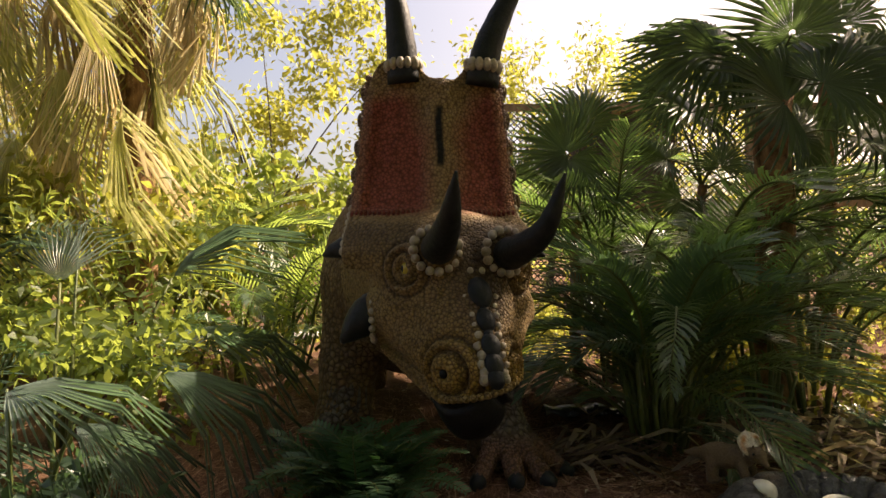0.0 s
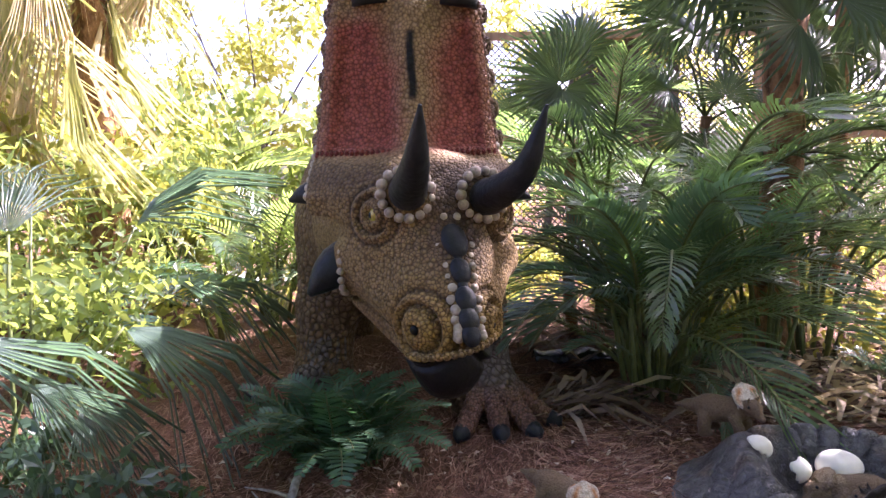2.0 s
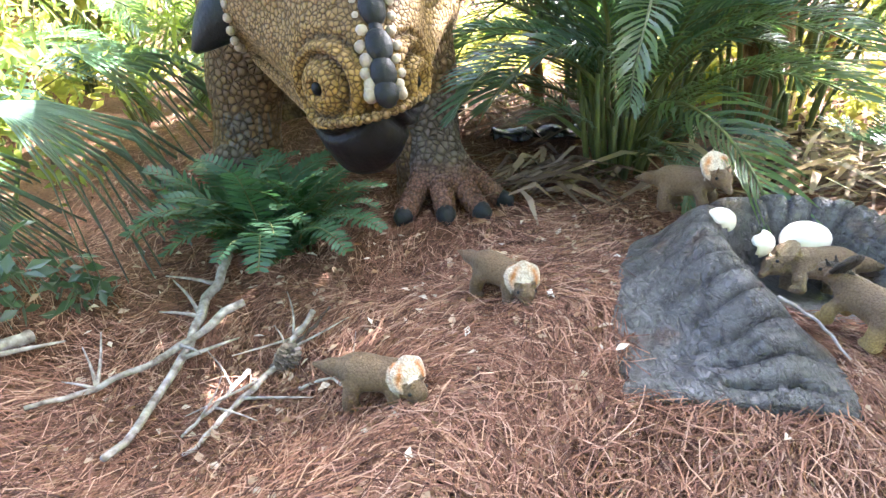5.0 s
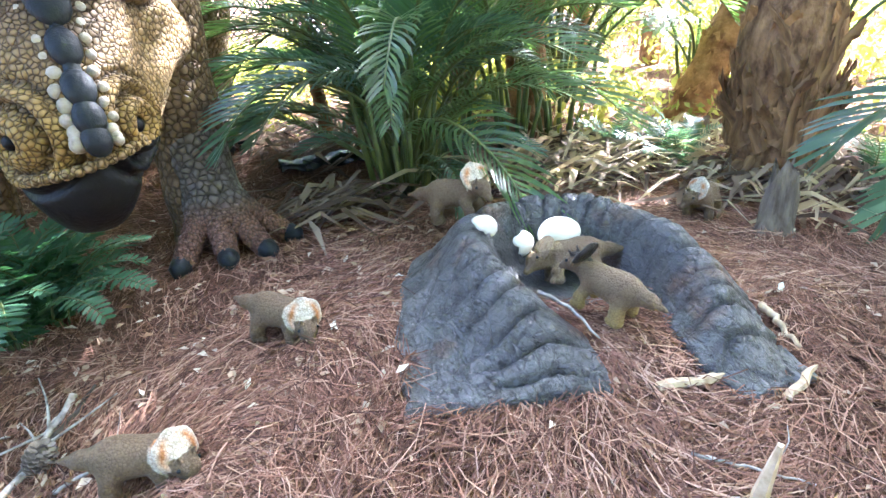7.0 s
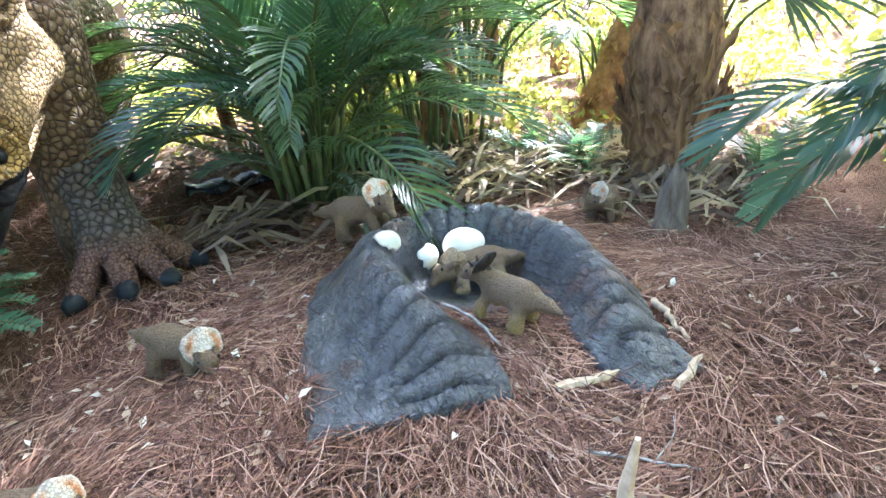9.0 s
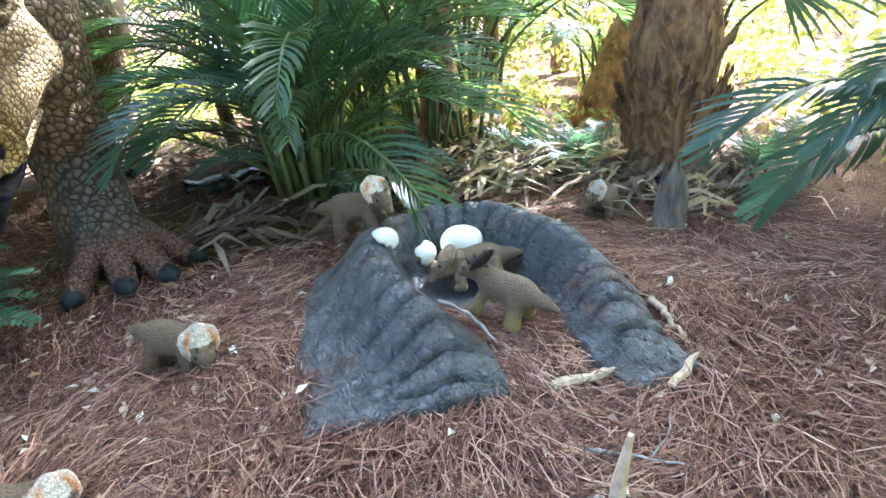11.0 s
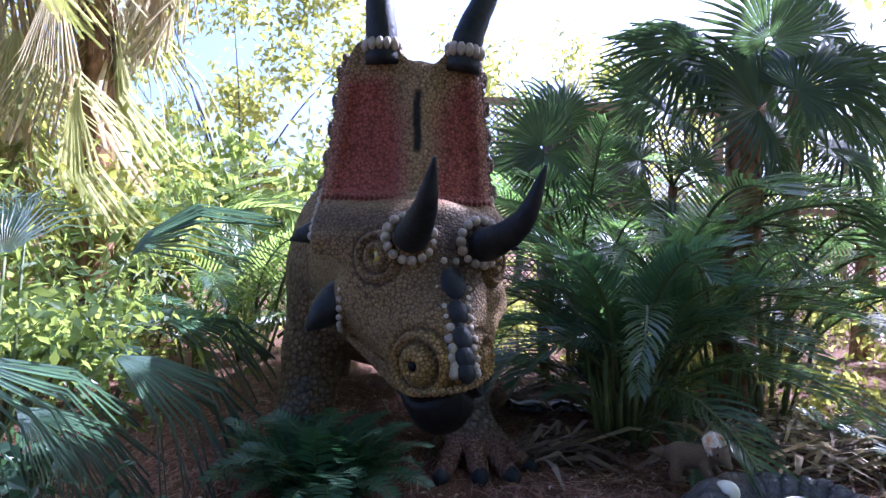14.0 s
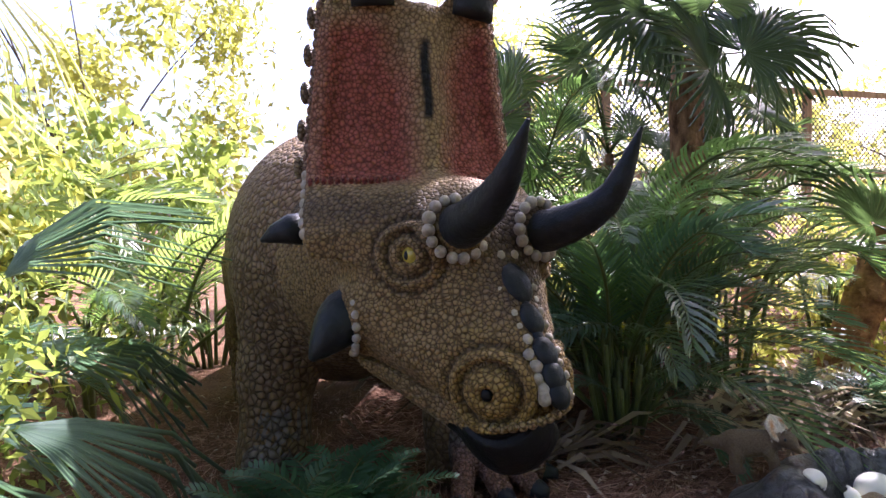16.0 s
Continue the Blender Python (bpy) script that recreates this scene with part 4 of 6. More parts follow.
FAN_FADED = [palmate(1.0, 0.0, 22, "fadedfrond", 95 + i, 0.35 + 0.5 * i, 0.9, 0.0, 0.22, 0.6) for i in range(2)]


def feather_palm(name, at, count, meshes, label, tilt, size, seed, yaws=(0, 360), canes=8, reach=0.28):
    """A clump of canes with arching feather leaves."""
    rnd = random.Random(seed)
    z = fine_z(at[0], at[1])
    e = thing(name, label, "palm", (at[0], at[1], z))
    for i in range(canes):
        a, r = rnd.uniform(0, 6.28), rnd.uniform(0.02, reach)
        h = rnd.uniform(0.35, 0.9)
        x, y = r * math.cos(a), r * math.sin(a)
        b = Build().add(*tube([(x * 0.6, y * 0.6, -0.06), (x, y, h * 0.5), (x * 1.3, y * 1.3, h)], [0.022, 0.018, 0.014], 7), "stalk")
        put_part("cane", b.mesh("cane"), e)
    for i in range(count):
        yaw = rnd.uniform(*yaws)
        el = rnd.uniform(*tilt)
        r = rnd.uniform(0.0, reach)
        put_part("frond", rnd.choice(meshes), e, pose(r * math.cos(radians(yaw)), r * math.sin(radians(yaw)), rnd.uniform(0.15, 0.75) * size, rnd.uniform(-25, 25), -el, yaw) @ Matrix.Scale(size * rnd.uniform(0.8, 1.15), 4))
    return e


def place_leaf(e, mesh, hub, towards, droop, size, roll=0.0, stem_from=None):
    """A fan leaf at its hub, pointing along a compass angle, with its own stem down to the base."""
    put_part("fan_leaf", mesh, e, pose(*hub, roll, droop, towards) @ Matrix.Scale(size, 4))
    if stem_from:
        a, c = Vector(stem_from), Vector(hub)
        mid = (a + c) / 2 + Vector((0, 0, 0.12 * (c - a).length))
        put_part("stem", Build().add(*tube(curve_pts([a, mid, c], 9), [0.016 - 0.001 * i for i in range(9)], 6), "stalk").mesh("stem"), e)


def fan_palm(at, height, leaves, label, seed, size=1.0, dead=0, lean=(0, 0), radius=0.12, el=(-35, 65)):
    rnd = random.Random(seed)
    z = fine_z(at[0], at[1])
    e = thing("fan_palm", label, "palm", (at[0], at[1], z))
    pts = [(lean[0] * (i / 9) ** 1.5, lean[1] * (i / 9) ** 1.5, -0.1 + (height + 0.1) * i / 9) for i in range(10)]
    put_part("trunk", Build().add(*tube(pts, [radius * (1.25 - 0.3 * i / 9) * (1 + 0.06 * (i % 2)) for i in range(10)], 12), "palmbark").mesh("trunk"), e)
    top = Vector((lean[0], lean[1], height))
    for i in range(leaves):
        yaw, up = 360 * (i + rnd.uniform(-0.3, 0.3)) / leaves * 1.618, rnd.uniform(*el)
        L = rnd.uniform(0.5, 0.85) * size
        f = rnd.uniform(0.5, 1.0) if radius < 0.1 else 1.0
        org = Vector((lean[0] * f ** 1.5, lean[1] * f ** 1.5, height * f))
        hub = org + Vector((math.cos(radians(yaw)) * math.cos(radians(up)), math.sin(radians(yaw)) * math.cos(radians(up)), math.sin(radians(up)))) * L
        place_leaf(e, rnd.choice(FAN), hub, yaw, -up * 0.6 + rnd.uniform(0, 35), size * rnd.uniform(0.75, 1.05), rnd.uniform(-40, 40), org)
    for i in range(dead):
        yaw = 360 * i / dead * 1.618
        hub = top + Vector((math.cos(radians(yaw)) * 0.45, math.sin(radians(yaw)) * 0.45, rnd.uniform(-0.5, 0.1)))
        put_part("dead_leaf", rnd.choice(FAN_DEAD), e, pose(*hub, rnd.uniform(-30, 30), rnd.uniform(65, 88), yaw) @ Matrix.Scale(size * rnd.uniform(0.9, 1.5), 4))
    return e


def leaf_cloud(centres, n, size, mat, seed, shape=0.45):
    """Many small bent leaves gathered in clumps."""
    rng = np.random.RandomState(seed)
    b = Build()
    c = np.array(centres, float)
    w = c[:, 3] ** 2
    pick = rng.choice(len(c), n, p=w / w.sum())
    off = rng.normal(0, 0.45, (n, 3))
    P = c[pick, :3] + off * c[pick, 3:4]
    d = rng.normal(0, 1, (n, 3))
    d[:, 2] -= 0.3
    d /= np.linalg.norm(d, axis=1)[:, None]
    s = np.cross(d, rng.normal(0, 1, (n, 3)))
    s /= np.linalg.norm(s, axis=1)[:, None]
    L = size * rng.uniform(0.6, 1.3, (n, 1))
    V = np.stack([P, P + d * L * 0.45 + s * L * shape * 0.5, P + d * L - np.array((0, 0, 0.15)) * L, P + d * L * 0.45 - s * L * shape * 0.5], 1).reshape(-1, 3)
    b.add(V, [(4 * i, 4 * i + 1, 4 * i + 2, 4 * i + 3) for i in range(n)], mat)
    return b.mesh("crown", smooth=False)


def tree(name, at, limbs, clumps, n, size, mat, label, seed, radius=0.12, shape=0.45, category="tree"):
    """A tapered trunk, limbs to the clumps, and a crown of loose leaves."""
    rnd = random.Random(seed)
    z = fine_z(at[0], at[1])
    e = thing(name, label, category, (at[0], at[1], z))
    fork = Vector(limbs)
    b = Build().add(*tube(curve_pts([(0, 0, -0.1), fork * 0.5 + Vector((0.06, 0.04, 0)), fork], 10), [radius * (1.2 - 0.06 * i) for i in range(10)], 9), "bark")
    put_part("trunk", b.mesh("trunk"), e)
    for c in clumps[::3]:
        q = Vector(c[:3])
        low = Vector((0, 0, 0)).lerp(fork, rnd.uniform(0.6, 1.0))
        mid = low.lerp(q, 0.5) + Vector((rnd.uniform(-0.2, 0.2), rnd.uniform(-0.2, 0.2), 0.1)) * c[3]
        put_part("limb", Build().add(*tube(curve_pts([low, mid, q], 8), [radius * 0.22 * (1 - 0.11 * i) for i in range(8)], 6), "bark").mesh("limb"), e)
    put_part("crown", leaf_cloud(clumps, n, size, mat, seed, shape), e)
    return e


# the dense clump of feather palms behind the nest
feather_palm("areca_palm", (1.70, 4.30), 52, ARECA + ARECA_BLUE, "dense green areca palm clump with arching feathery fronds", (38, 87), 1.0, 1, canes=26)
feather_palm("areca_palm", (1.56, 4.15), 6, ARECA_BLUE, "low green areca palm with hanging frond tips", (35, 65), 0.55, 12, canes=5)
feather_palm("areca_palm", (1.95, 4.65), 7, ARECA[:2], "tall green areca palm with upright feathery fronds", (62, 86), 1.0, 2)
feather_palm("areca_palm", (3.15, 4.85), 9, ARECA, "bright green areca palm with loose hanging fronds", (60, 88), 1.0, 3)
feather_palm("areca_palm", (2.35, 5.2), 13, ARECA, "tall green areca palm with upright fronds", (52, 88), 1.35, 13)
feather_palm("areca_palm", (5.15, 2.2), 11, BROAD, "glossy green palm with long broad fronds hanging over the straw", (38, 66), 1.0, 4, (165, 215), 5)
feather_palm("areca_palm", (5.2, 5.6), 8, ARECA, "bright areca palm in the sun", (40, 80), 1.0, 5)
# to the other side of the statue
feather_palm("areca_palm", (-2.1, 5.7), 12, ARECA, "green areca palm with arching fronds beside a path", (42, 80), 0.95, 6)
feather_palm("areca_palm", (-1.35, 6.9), 16, ARECA, "green areca palm standing in shade", (30, 80), 1.0, 7)
feather_palm("areca_palm", (-3.0, 4.3), 5, ARECA_BLUE, "glossy silvery-green palm with long leaning fronds", (15, 60), 1.15, 8, (-80, 60))
feather_palm("areca_palm", (-3.6, 3.2), 4, ARECA_BLUE, "silvery-green palm in the undergrowth", (20, 70), 1.1, 9, (-90, 70))

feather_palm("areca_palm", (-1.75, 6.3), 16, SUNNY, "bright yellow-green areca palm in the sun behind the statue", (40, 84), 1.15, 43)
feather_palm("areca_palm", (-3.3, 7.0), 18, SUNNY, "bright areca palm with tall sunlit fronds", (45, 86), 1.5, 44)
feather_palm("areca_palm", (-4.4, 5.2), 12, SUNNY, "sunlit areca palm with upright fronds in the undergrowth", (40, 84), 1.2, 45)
feather_palm("areca_palm", (3.65, 5.75), 13, ARECA, "tall dark green areca palm with wide fronds", (50, 87), 1.45, 46)
feather_palm("areca_palm", (2.7, 4.75), 5, ARECA, "green areca palm with upright fronds over dead leaves", (55, 86), 1.0, 47)

feather_palm("areca_palm", (2.9, 6.5), 10, ARECA, "dark green areca palm with tall fronds before the fence", (64, 88), 1.6, 48)
feather_palm("areca_palm", (1.75, 6.0), 10, ARECA, "dark green areca palm with upright fronds", (58, 87), 1.35, 49)

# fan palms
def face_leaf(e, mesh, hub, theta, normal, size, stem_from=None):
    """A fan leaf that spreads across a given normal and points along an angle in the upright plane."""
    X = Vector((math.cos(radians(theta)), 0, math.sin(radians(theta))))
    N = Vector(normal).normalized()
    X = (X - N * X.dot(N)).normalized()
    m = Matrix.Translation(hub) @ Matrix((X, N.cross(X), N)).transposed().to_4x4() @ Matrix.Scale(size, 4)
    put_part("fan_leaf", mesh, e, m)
    if stem_from:
        a, c = Vector(stem_from), Vector(hub)
        mid = (a + c) / 2 + Vector((0, 0, 0.15 * (c - a).length))
        put_part("stem", Build().add(*tube(curve_pts([a, mid, c], 9), [0.016 - 0.001 * i for i in range(9)], 6), "stalk").mesh("stem"), e)


def facing_palm(at, height, radius, leaves, label, seed):
    """A fan palm with leaves at given hubs, most of them turned to face the camera."""
    rnd = random.Random(seed)
    z = fine_z(at[0], at[1])
    e = thing("fan_palm", label, "palm", (at[0], at[1], z))
    n = 14
    rad = [radius * (1.15 - 0.2 * i / (n - 1)) * (1 + 0.08 * (i % 2)) for i in range(n)]
    put_part("trunk", Build().add(*tube([(0.02 * math.sin(i), 0, -0.1 + (height + 0.1) * i / (n - 1)) for i in range(n)], rad, 14), "palmbark").mesh("trunk"), e)
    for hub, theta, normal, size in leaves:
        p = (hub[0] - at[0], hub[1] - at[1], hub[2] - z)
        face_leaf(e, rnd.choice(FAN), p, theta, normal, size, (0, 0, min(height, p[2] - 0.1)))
    return e


facing_palm((3.05, 5.25), 2.9, 0.15, (((2.86, 4.75, 2.80), 165, (0.3, -0.9, 0.3), 0.95), ((3.15, 4.7, 2.95), 35, (-0.2, -0.8, 0.5), 0.95), ((2.45, 5.0, 3.3), 215, (0.2, -0.8, 0.45), 0.95),
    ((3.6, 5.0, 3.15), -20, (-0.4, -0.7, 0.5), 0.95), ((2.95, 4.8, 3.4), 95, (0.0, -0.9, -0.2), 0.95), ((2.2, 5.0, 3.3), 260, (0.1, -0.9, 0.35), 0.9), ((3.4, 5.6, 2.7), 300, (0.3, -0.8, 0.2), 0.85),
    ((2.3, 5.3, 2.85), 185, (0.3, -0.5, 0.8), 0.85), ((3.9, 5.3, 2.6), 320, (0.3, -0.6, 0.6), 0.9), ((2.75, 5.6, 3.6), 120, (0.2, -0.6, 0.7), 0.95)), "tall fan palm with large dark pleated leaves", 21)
facing_palm((1.30, 5.6), 1.7, 0.05, (((1.12, 5.2, 2.45), 150, (0.25, -0.95, 0.1), 0.78), ((1.16, 5.25, 2.42), 265, (0.2, -0.9, 0.4), 0.7), ((0.85, 6.3, 2.3), 110, (0.1, -0.95, 0.3), 0.5),
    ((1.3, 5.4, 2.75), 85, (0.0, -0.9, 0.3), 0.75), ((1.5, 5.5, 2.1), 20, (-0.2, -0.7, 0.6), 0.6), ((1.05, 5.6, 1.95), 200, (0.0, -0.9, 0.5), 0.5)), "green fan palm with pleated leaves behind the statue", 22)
facing_palm((2.75, 6.1), 2.1, 0.05, (((2.82, 5.84, 2.42), 80, (-0.1, -0.95, 0.35), 0.5), ((2.3, 5.9, 2.5), 150, (0.0, -0.7, 0.7), 0.65), ((2.25, 5.8, 3.1), 170, (0.1, -0.9, 0.3), 0.75), ((3.2, 5.9, 3.0), 40, (0.1, -0.9, 0.3), 0.75), ((2.5, 6.0, 2.1), 230, (0.1, -0.9, 0.4), 0.65), ((3.1, 6.0, 1.8), 310, (0.1, -0.9, 0.4), 0.65), ((3.3, 6.0, 2.3), 30, (0.0, -0.7, 0.7), 0.65), ((2.6, 6.1, 2.95), 100, (0.1, -0.8, 0.5), 0.75)),
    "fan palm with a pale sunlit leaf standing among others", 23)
facing_palm((4.6, 6.9), 3.6, 0.08, (((4.3, 6.5, 3.7), 190, (0.1, -0.8, 0.5), 1.0), ((4.9, 6.6, 3.8), 20, (-0.1, -0.8, 0.5), 1.0), ((4.6, 6.6, 4.2), 90, (0, -0.9, 0.2), 1.0), ((4.2, 6.5, 3.2), 240, (0.1, -0.9, 0.3), 1.0),
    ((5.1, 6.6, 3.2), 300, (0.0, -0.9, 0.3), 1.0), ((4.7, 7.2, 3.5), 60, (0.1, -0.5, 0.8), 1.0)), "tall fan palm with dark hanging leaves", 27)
fan_palm((6.4, 7.9), 2.0, 8, "sunlit fan palm in the back", 24, 1.0)
fan_palm((-4.6, 4.4), 1.2, 11, "low fan palm in the undergrowth", 25, 0.9)

# the shaggy palm with its skirt of dead leaves
e = fan_palm((-3.05, 5.5), 4.4, 4, "palm with a shaggy skirt of dead straw-coloured leaves", 26, 1.0, 10, (-0.05, 0), 0.15)
rnd = random.Random(5)
for i in range(30):
    yaw = rnd.uniform(150, 330)
    put_part("dead_leaf", rnd.choice(FAN_DEAD + FAN_FADED), e, pose(rnd.uniform(-1.8, 0.25), rnd.uniform(-0.9, 0.2), rnd.uniform(2.5, 4.6), rnd.uniform(-20, 20), rnd.uniform(70, 90), yaw) @ Matrix.Scale(rnd.uniform(1.0, 1.6), 4))

# saw palmetto with drooping silvery leaves beside the small clearing
z0 = fine_z(-2.1, 2.9)
e = thing("saw_palmetto", "low palmetto with drooping silvery-green fan leaves", "palm", (-2.1, 2.9, z0))
for hub, theta, normal, size, k in (((-1.75, 3.42, 0.80), -32, (0.35, -0.45, 0.8), 1.05, 0), ((-2.25, 4.9, 0.86), -6, (0.1, -0.35, 0.9), 1.15, 0), ((-2.0, 4.05, 1.35), 44, (-0.5, -0.75, 0.4), 0.95, 1),
                                     ((-2.42, 3.46, 1.35), 92, (0.2, -0.95, 0.1), 0.7, 1), ((-1.98, 2.95, 0.62), -50, (0.3, -0.6, 0.7), 0.8, 0),
                                     ((-2.2, 2.75, 0.85), -25, (0.1, -0.5, 0.8), 0.9, 1), ((-2.6, 2.9, 0.6), -70, (0.2, -0.8, 0.5), 0.9, 1),
                                     ((-2.6, 3.9, 1.5), 120, (0.2, -0.8, 0.4), 0.8, 0), ((-1.85, 3.15, 0.45), -75, (0.4, -0.8, 0.3), 0.75, 0)):
    p = (hub[0] + 2.1, hub[1] - 2.9, hub[2] - z0)
    face_leaf(e, FAN_BLUE[k], p, theta, (normal[0], normal[1] * 0.55, normal[2] + 0.15), size, (p[0] * 0.25 - 0.1, p[1] * 0.5, 0.0))


def fern(at, count, meshes, size, label, seed):
    rnd = random.Random(seed)
    e = thing("fern", label, "fern", (at[0], at[1], fine_z(*at)))
    for i in range(count):
        yaw, el = 360 * (i + rnd.uniform(-0.4, 0.4)) / count * 1.618, rnd.uniform(48, 90)
        put_part("frond", rnd.choice(meshes), e, pose(0.05 * math.cos(yaw), 0.05 * math.sin(yaw), 0.0, rnd.uniform(-20, 20), -el, yaw) @ Matrix.Scale(size * rnd.uniform(0.75, 1.15), 4))


fern((-0.50, 3.42), 34, FERN, 1.08, "dark green sword fern growing before the statue's foot", 1)
fern((-0.32, 3.50), 24, FERN, 0.95, "dark green sword fern under the statue's head", 2)
fern((-0.72, 3.55), 26, FERN, 1.0, "dark green sword fern on pine straw", 3)
fern((3.55, 3.85), 12, FERN_BLUE, 0.9, "blue-green fern at the foot of a palm trunk", 4)
fern((4.45, 3.0), 10, FERN_BLUE, 0.9, "blue-green fern beside the palm trunk", 5)
fern((3.3, 4.25), 10, FERN_BLUE, 0.8, "blue-green fern among dead palm leaves", 6)


# bushes, hedges and trees
def clumps(n, lo, hi, r, seed):
    rnd = random.Random(seed)
    return [tuple(rnd.uniform(a, b) for a, b in zip(lo, hi)) + (rnd.uniform(*r),) for _ in range(n)]


tree("shrub", (-1.72, 2.7), (0.05, 0.05, 0.2), clumps(11, (-0.5, -0.45, 0.05), (0.40, 0.45, 0.45), (0.14, 0.24), 1), 800, 0.095, "shrubleaf", "dark blue-green broad-leaved shrub at the edge of the clearing", 1, 0.02, 0.5, "shrub")
tree("shrub", (-2.5, 3.6), (0.05, 0.05, 0.4), clumps(12, (-0.7, -0.6, 0.2), (0.6, 0.6, 1.3), (0.2, 0.4), 2), 1500, 0.09, "bush", "leafy green shrub beneath the palms", 2, 0.02, 0.5, "shrub")
tree("shrub", (-2.45, 4.7), (0.05, 0.05, 0.6), clumps(14, (-0.8, -0.5, 0.5), (0.9, 0.6, 1.9), (0.25, 0.4), 31), 1300, 0.13, "bush", "green shrub with narrow leaves beneath a palm", 31, 0.02, 0.22, "shrub")
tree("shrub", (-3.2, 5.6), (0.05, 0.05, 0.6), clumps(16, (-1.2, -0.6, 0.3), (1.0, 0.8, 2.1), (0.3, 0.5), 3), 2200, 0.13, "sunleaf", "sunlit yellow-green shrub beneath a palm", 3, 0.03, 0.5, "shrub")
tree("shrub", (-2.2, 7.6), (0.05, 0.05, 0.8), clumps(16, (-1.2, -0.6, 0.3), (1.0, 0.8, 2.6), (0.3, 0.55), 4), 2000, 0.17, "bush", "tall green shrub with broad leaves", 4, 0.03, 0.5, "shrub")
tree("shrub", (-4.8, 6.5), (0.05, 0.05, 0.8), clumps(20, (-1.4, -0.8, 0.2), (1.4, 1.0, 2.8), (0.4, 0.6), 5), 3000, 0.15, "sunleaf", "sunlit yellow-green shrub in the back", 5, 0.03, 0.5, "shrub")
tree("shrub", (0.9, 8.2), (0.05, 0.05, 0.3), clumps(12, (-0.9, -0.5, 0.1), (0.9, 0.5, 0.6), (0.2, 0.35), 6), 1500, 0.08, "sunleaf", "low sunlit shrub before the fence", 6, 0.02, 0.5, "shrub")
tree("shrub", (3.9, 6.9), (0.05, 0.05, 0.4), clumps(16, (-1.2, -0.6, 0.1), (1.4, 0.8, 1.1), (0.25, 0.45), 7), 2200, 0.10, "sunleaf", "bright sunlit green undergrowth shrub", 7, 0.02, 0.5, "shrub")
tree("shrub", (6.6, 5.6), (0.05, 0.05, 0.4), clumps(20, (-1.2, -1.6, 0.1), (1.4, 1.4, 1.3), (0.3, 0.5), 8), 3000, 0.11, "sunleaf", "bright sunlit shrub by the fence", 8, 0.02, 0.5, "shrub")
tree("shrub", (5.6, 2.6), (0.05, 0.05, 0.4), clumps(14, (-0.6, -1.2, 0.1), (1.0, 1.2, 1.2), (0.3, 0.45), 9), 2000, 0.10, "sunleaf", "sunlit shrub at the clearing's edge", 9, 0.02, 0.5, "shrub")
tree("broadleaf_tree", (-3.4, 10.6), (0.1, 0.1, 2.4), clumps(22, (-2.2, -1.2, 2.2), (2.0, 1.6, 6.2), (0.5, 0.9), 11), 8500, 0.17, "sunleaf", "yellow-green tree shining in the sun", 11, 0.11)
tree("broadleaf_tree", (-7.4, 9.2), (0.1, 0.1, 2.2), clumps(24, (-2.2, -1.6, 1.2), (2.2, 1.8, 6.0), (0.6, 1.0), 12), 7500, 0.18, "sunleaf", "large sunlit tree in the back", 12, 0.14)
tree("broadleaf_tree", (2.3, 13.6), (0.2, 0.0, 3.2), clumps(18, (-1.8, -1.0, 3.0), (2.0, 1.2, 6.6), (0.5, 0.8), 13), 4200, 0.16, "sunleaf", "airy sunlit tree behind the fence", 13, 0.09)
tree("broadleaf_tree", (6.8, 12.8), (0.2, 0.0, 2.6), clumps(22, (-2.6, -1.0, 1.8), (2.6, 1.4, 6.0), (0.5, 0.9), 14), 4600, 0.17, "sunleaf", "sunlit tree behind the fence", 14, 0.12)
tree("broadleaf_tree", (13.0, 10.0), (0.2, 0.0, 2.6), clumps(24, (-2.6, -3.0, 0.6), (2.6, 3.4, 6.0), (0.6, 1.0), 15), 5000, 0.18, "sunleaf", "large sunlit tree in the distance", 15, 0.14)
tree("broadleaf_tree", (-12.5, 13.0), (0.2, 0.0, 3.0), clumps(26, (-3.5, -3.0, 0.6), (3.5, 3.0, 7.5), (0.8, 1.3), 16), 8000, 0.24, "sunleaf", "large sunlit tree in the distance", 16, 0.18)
# unseen trees, added out of view to keep the sun off the clearing
tree("broadleaf_tree", (9.8, 4.2), (-0.6, 0.4, 4.6), clumps(38, (-4.8, -2.4, 6.4), (1.8, 4.6, 7.9), (0.7, 1.0), 17), 8000, 0.26, "bush", "unseen spreading tree added to shade the clearing", 17, 0.2)


tree("broadleaf_tree", (12.6, 3.2), (-1.2, 0.6, 5.2), clumps(80, (-8.6, -0.6, 7.0), (0.6, 3.0, 8.6), (0.7, 1.0), 18), 26000, 0.26, "bush", "unseen dense tree added to shade the straw", 18, 0.24)


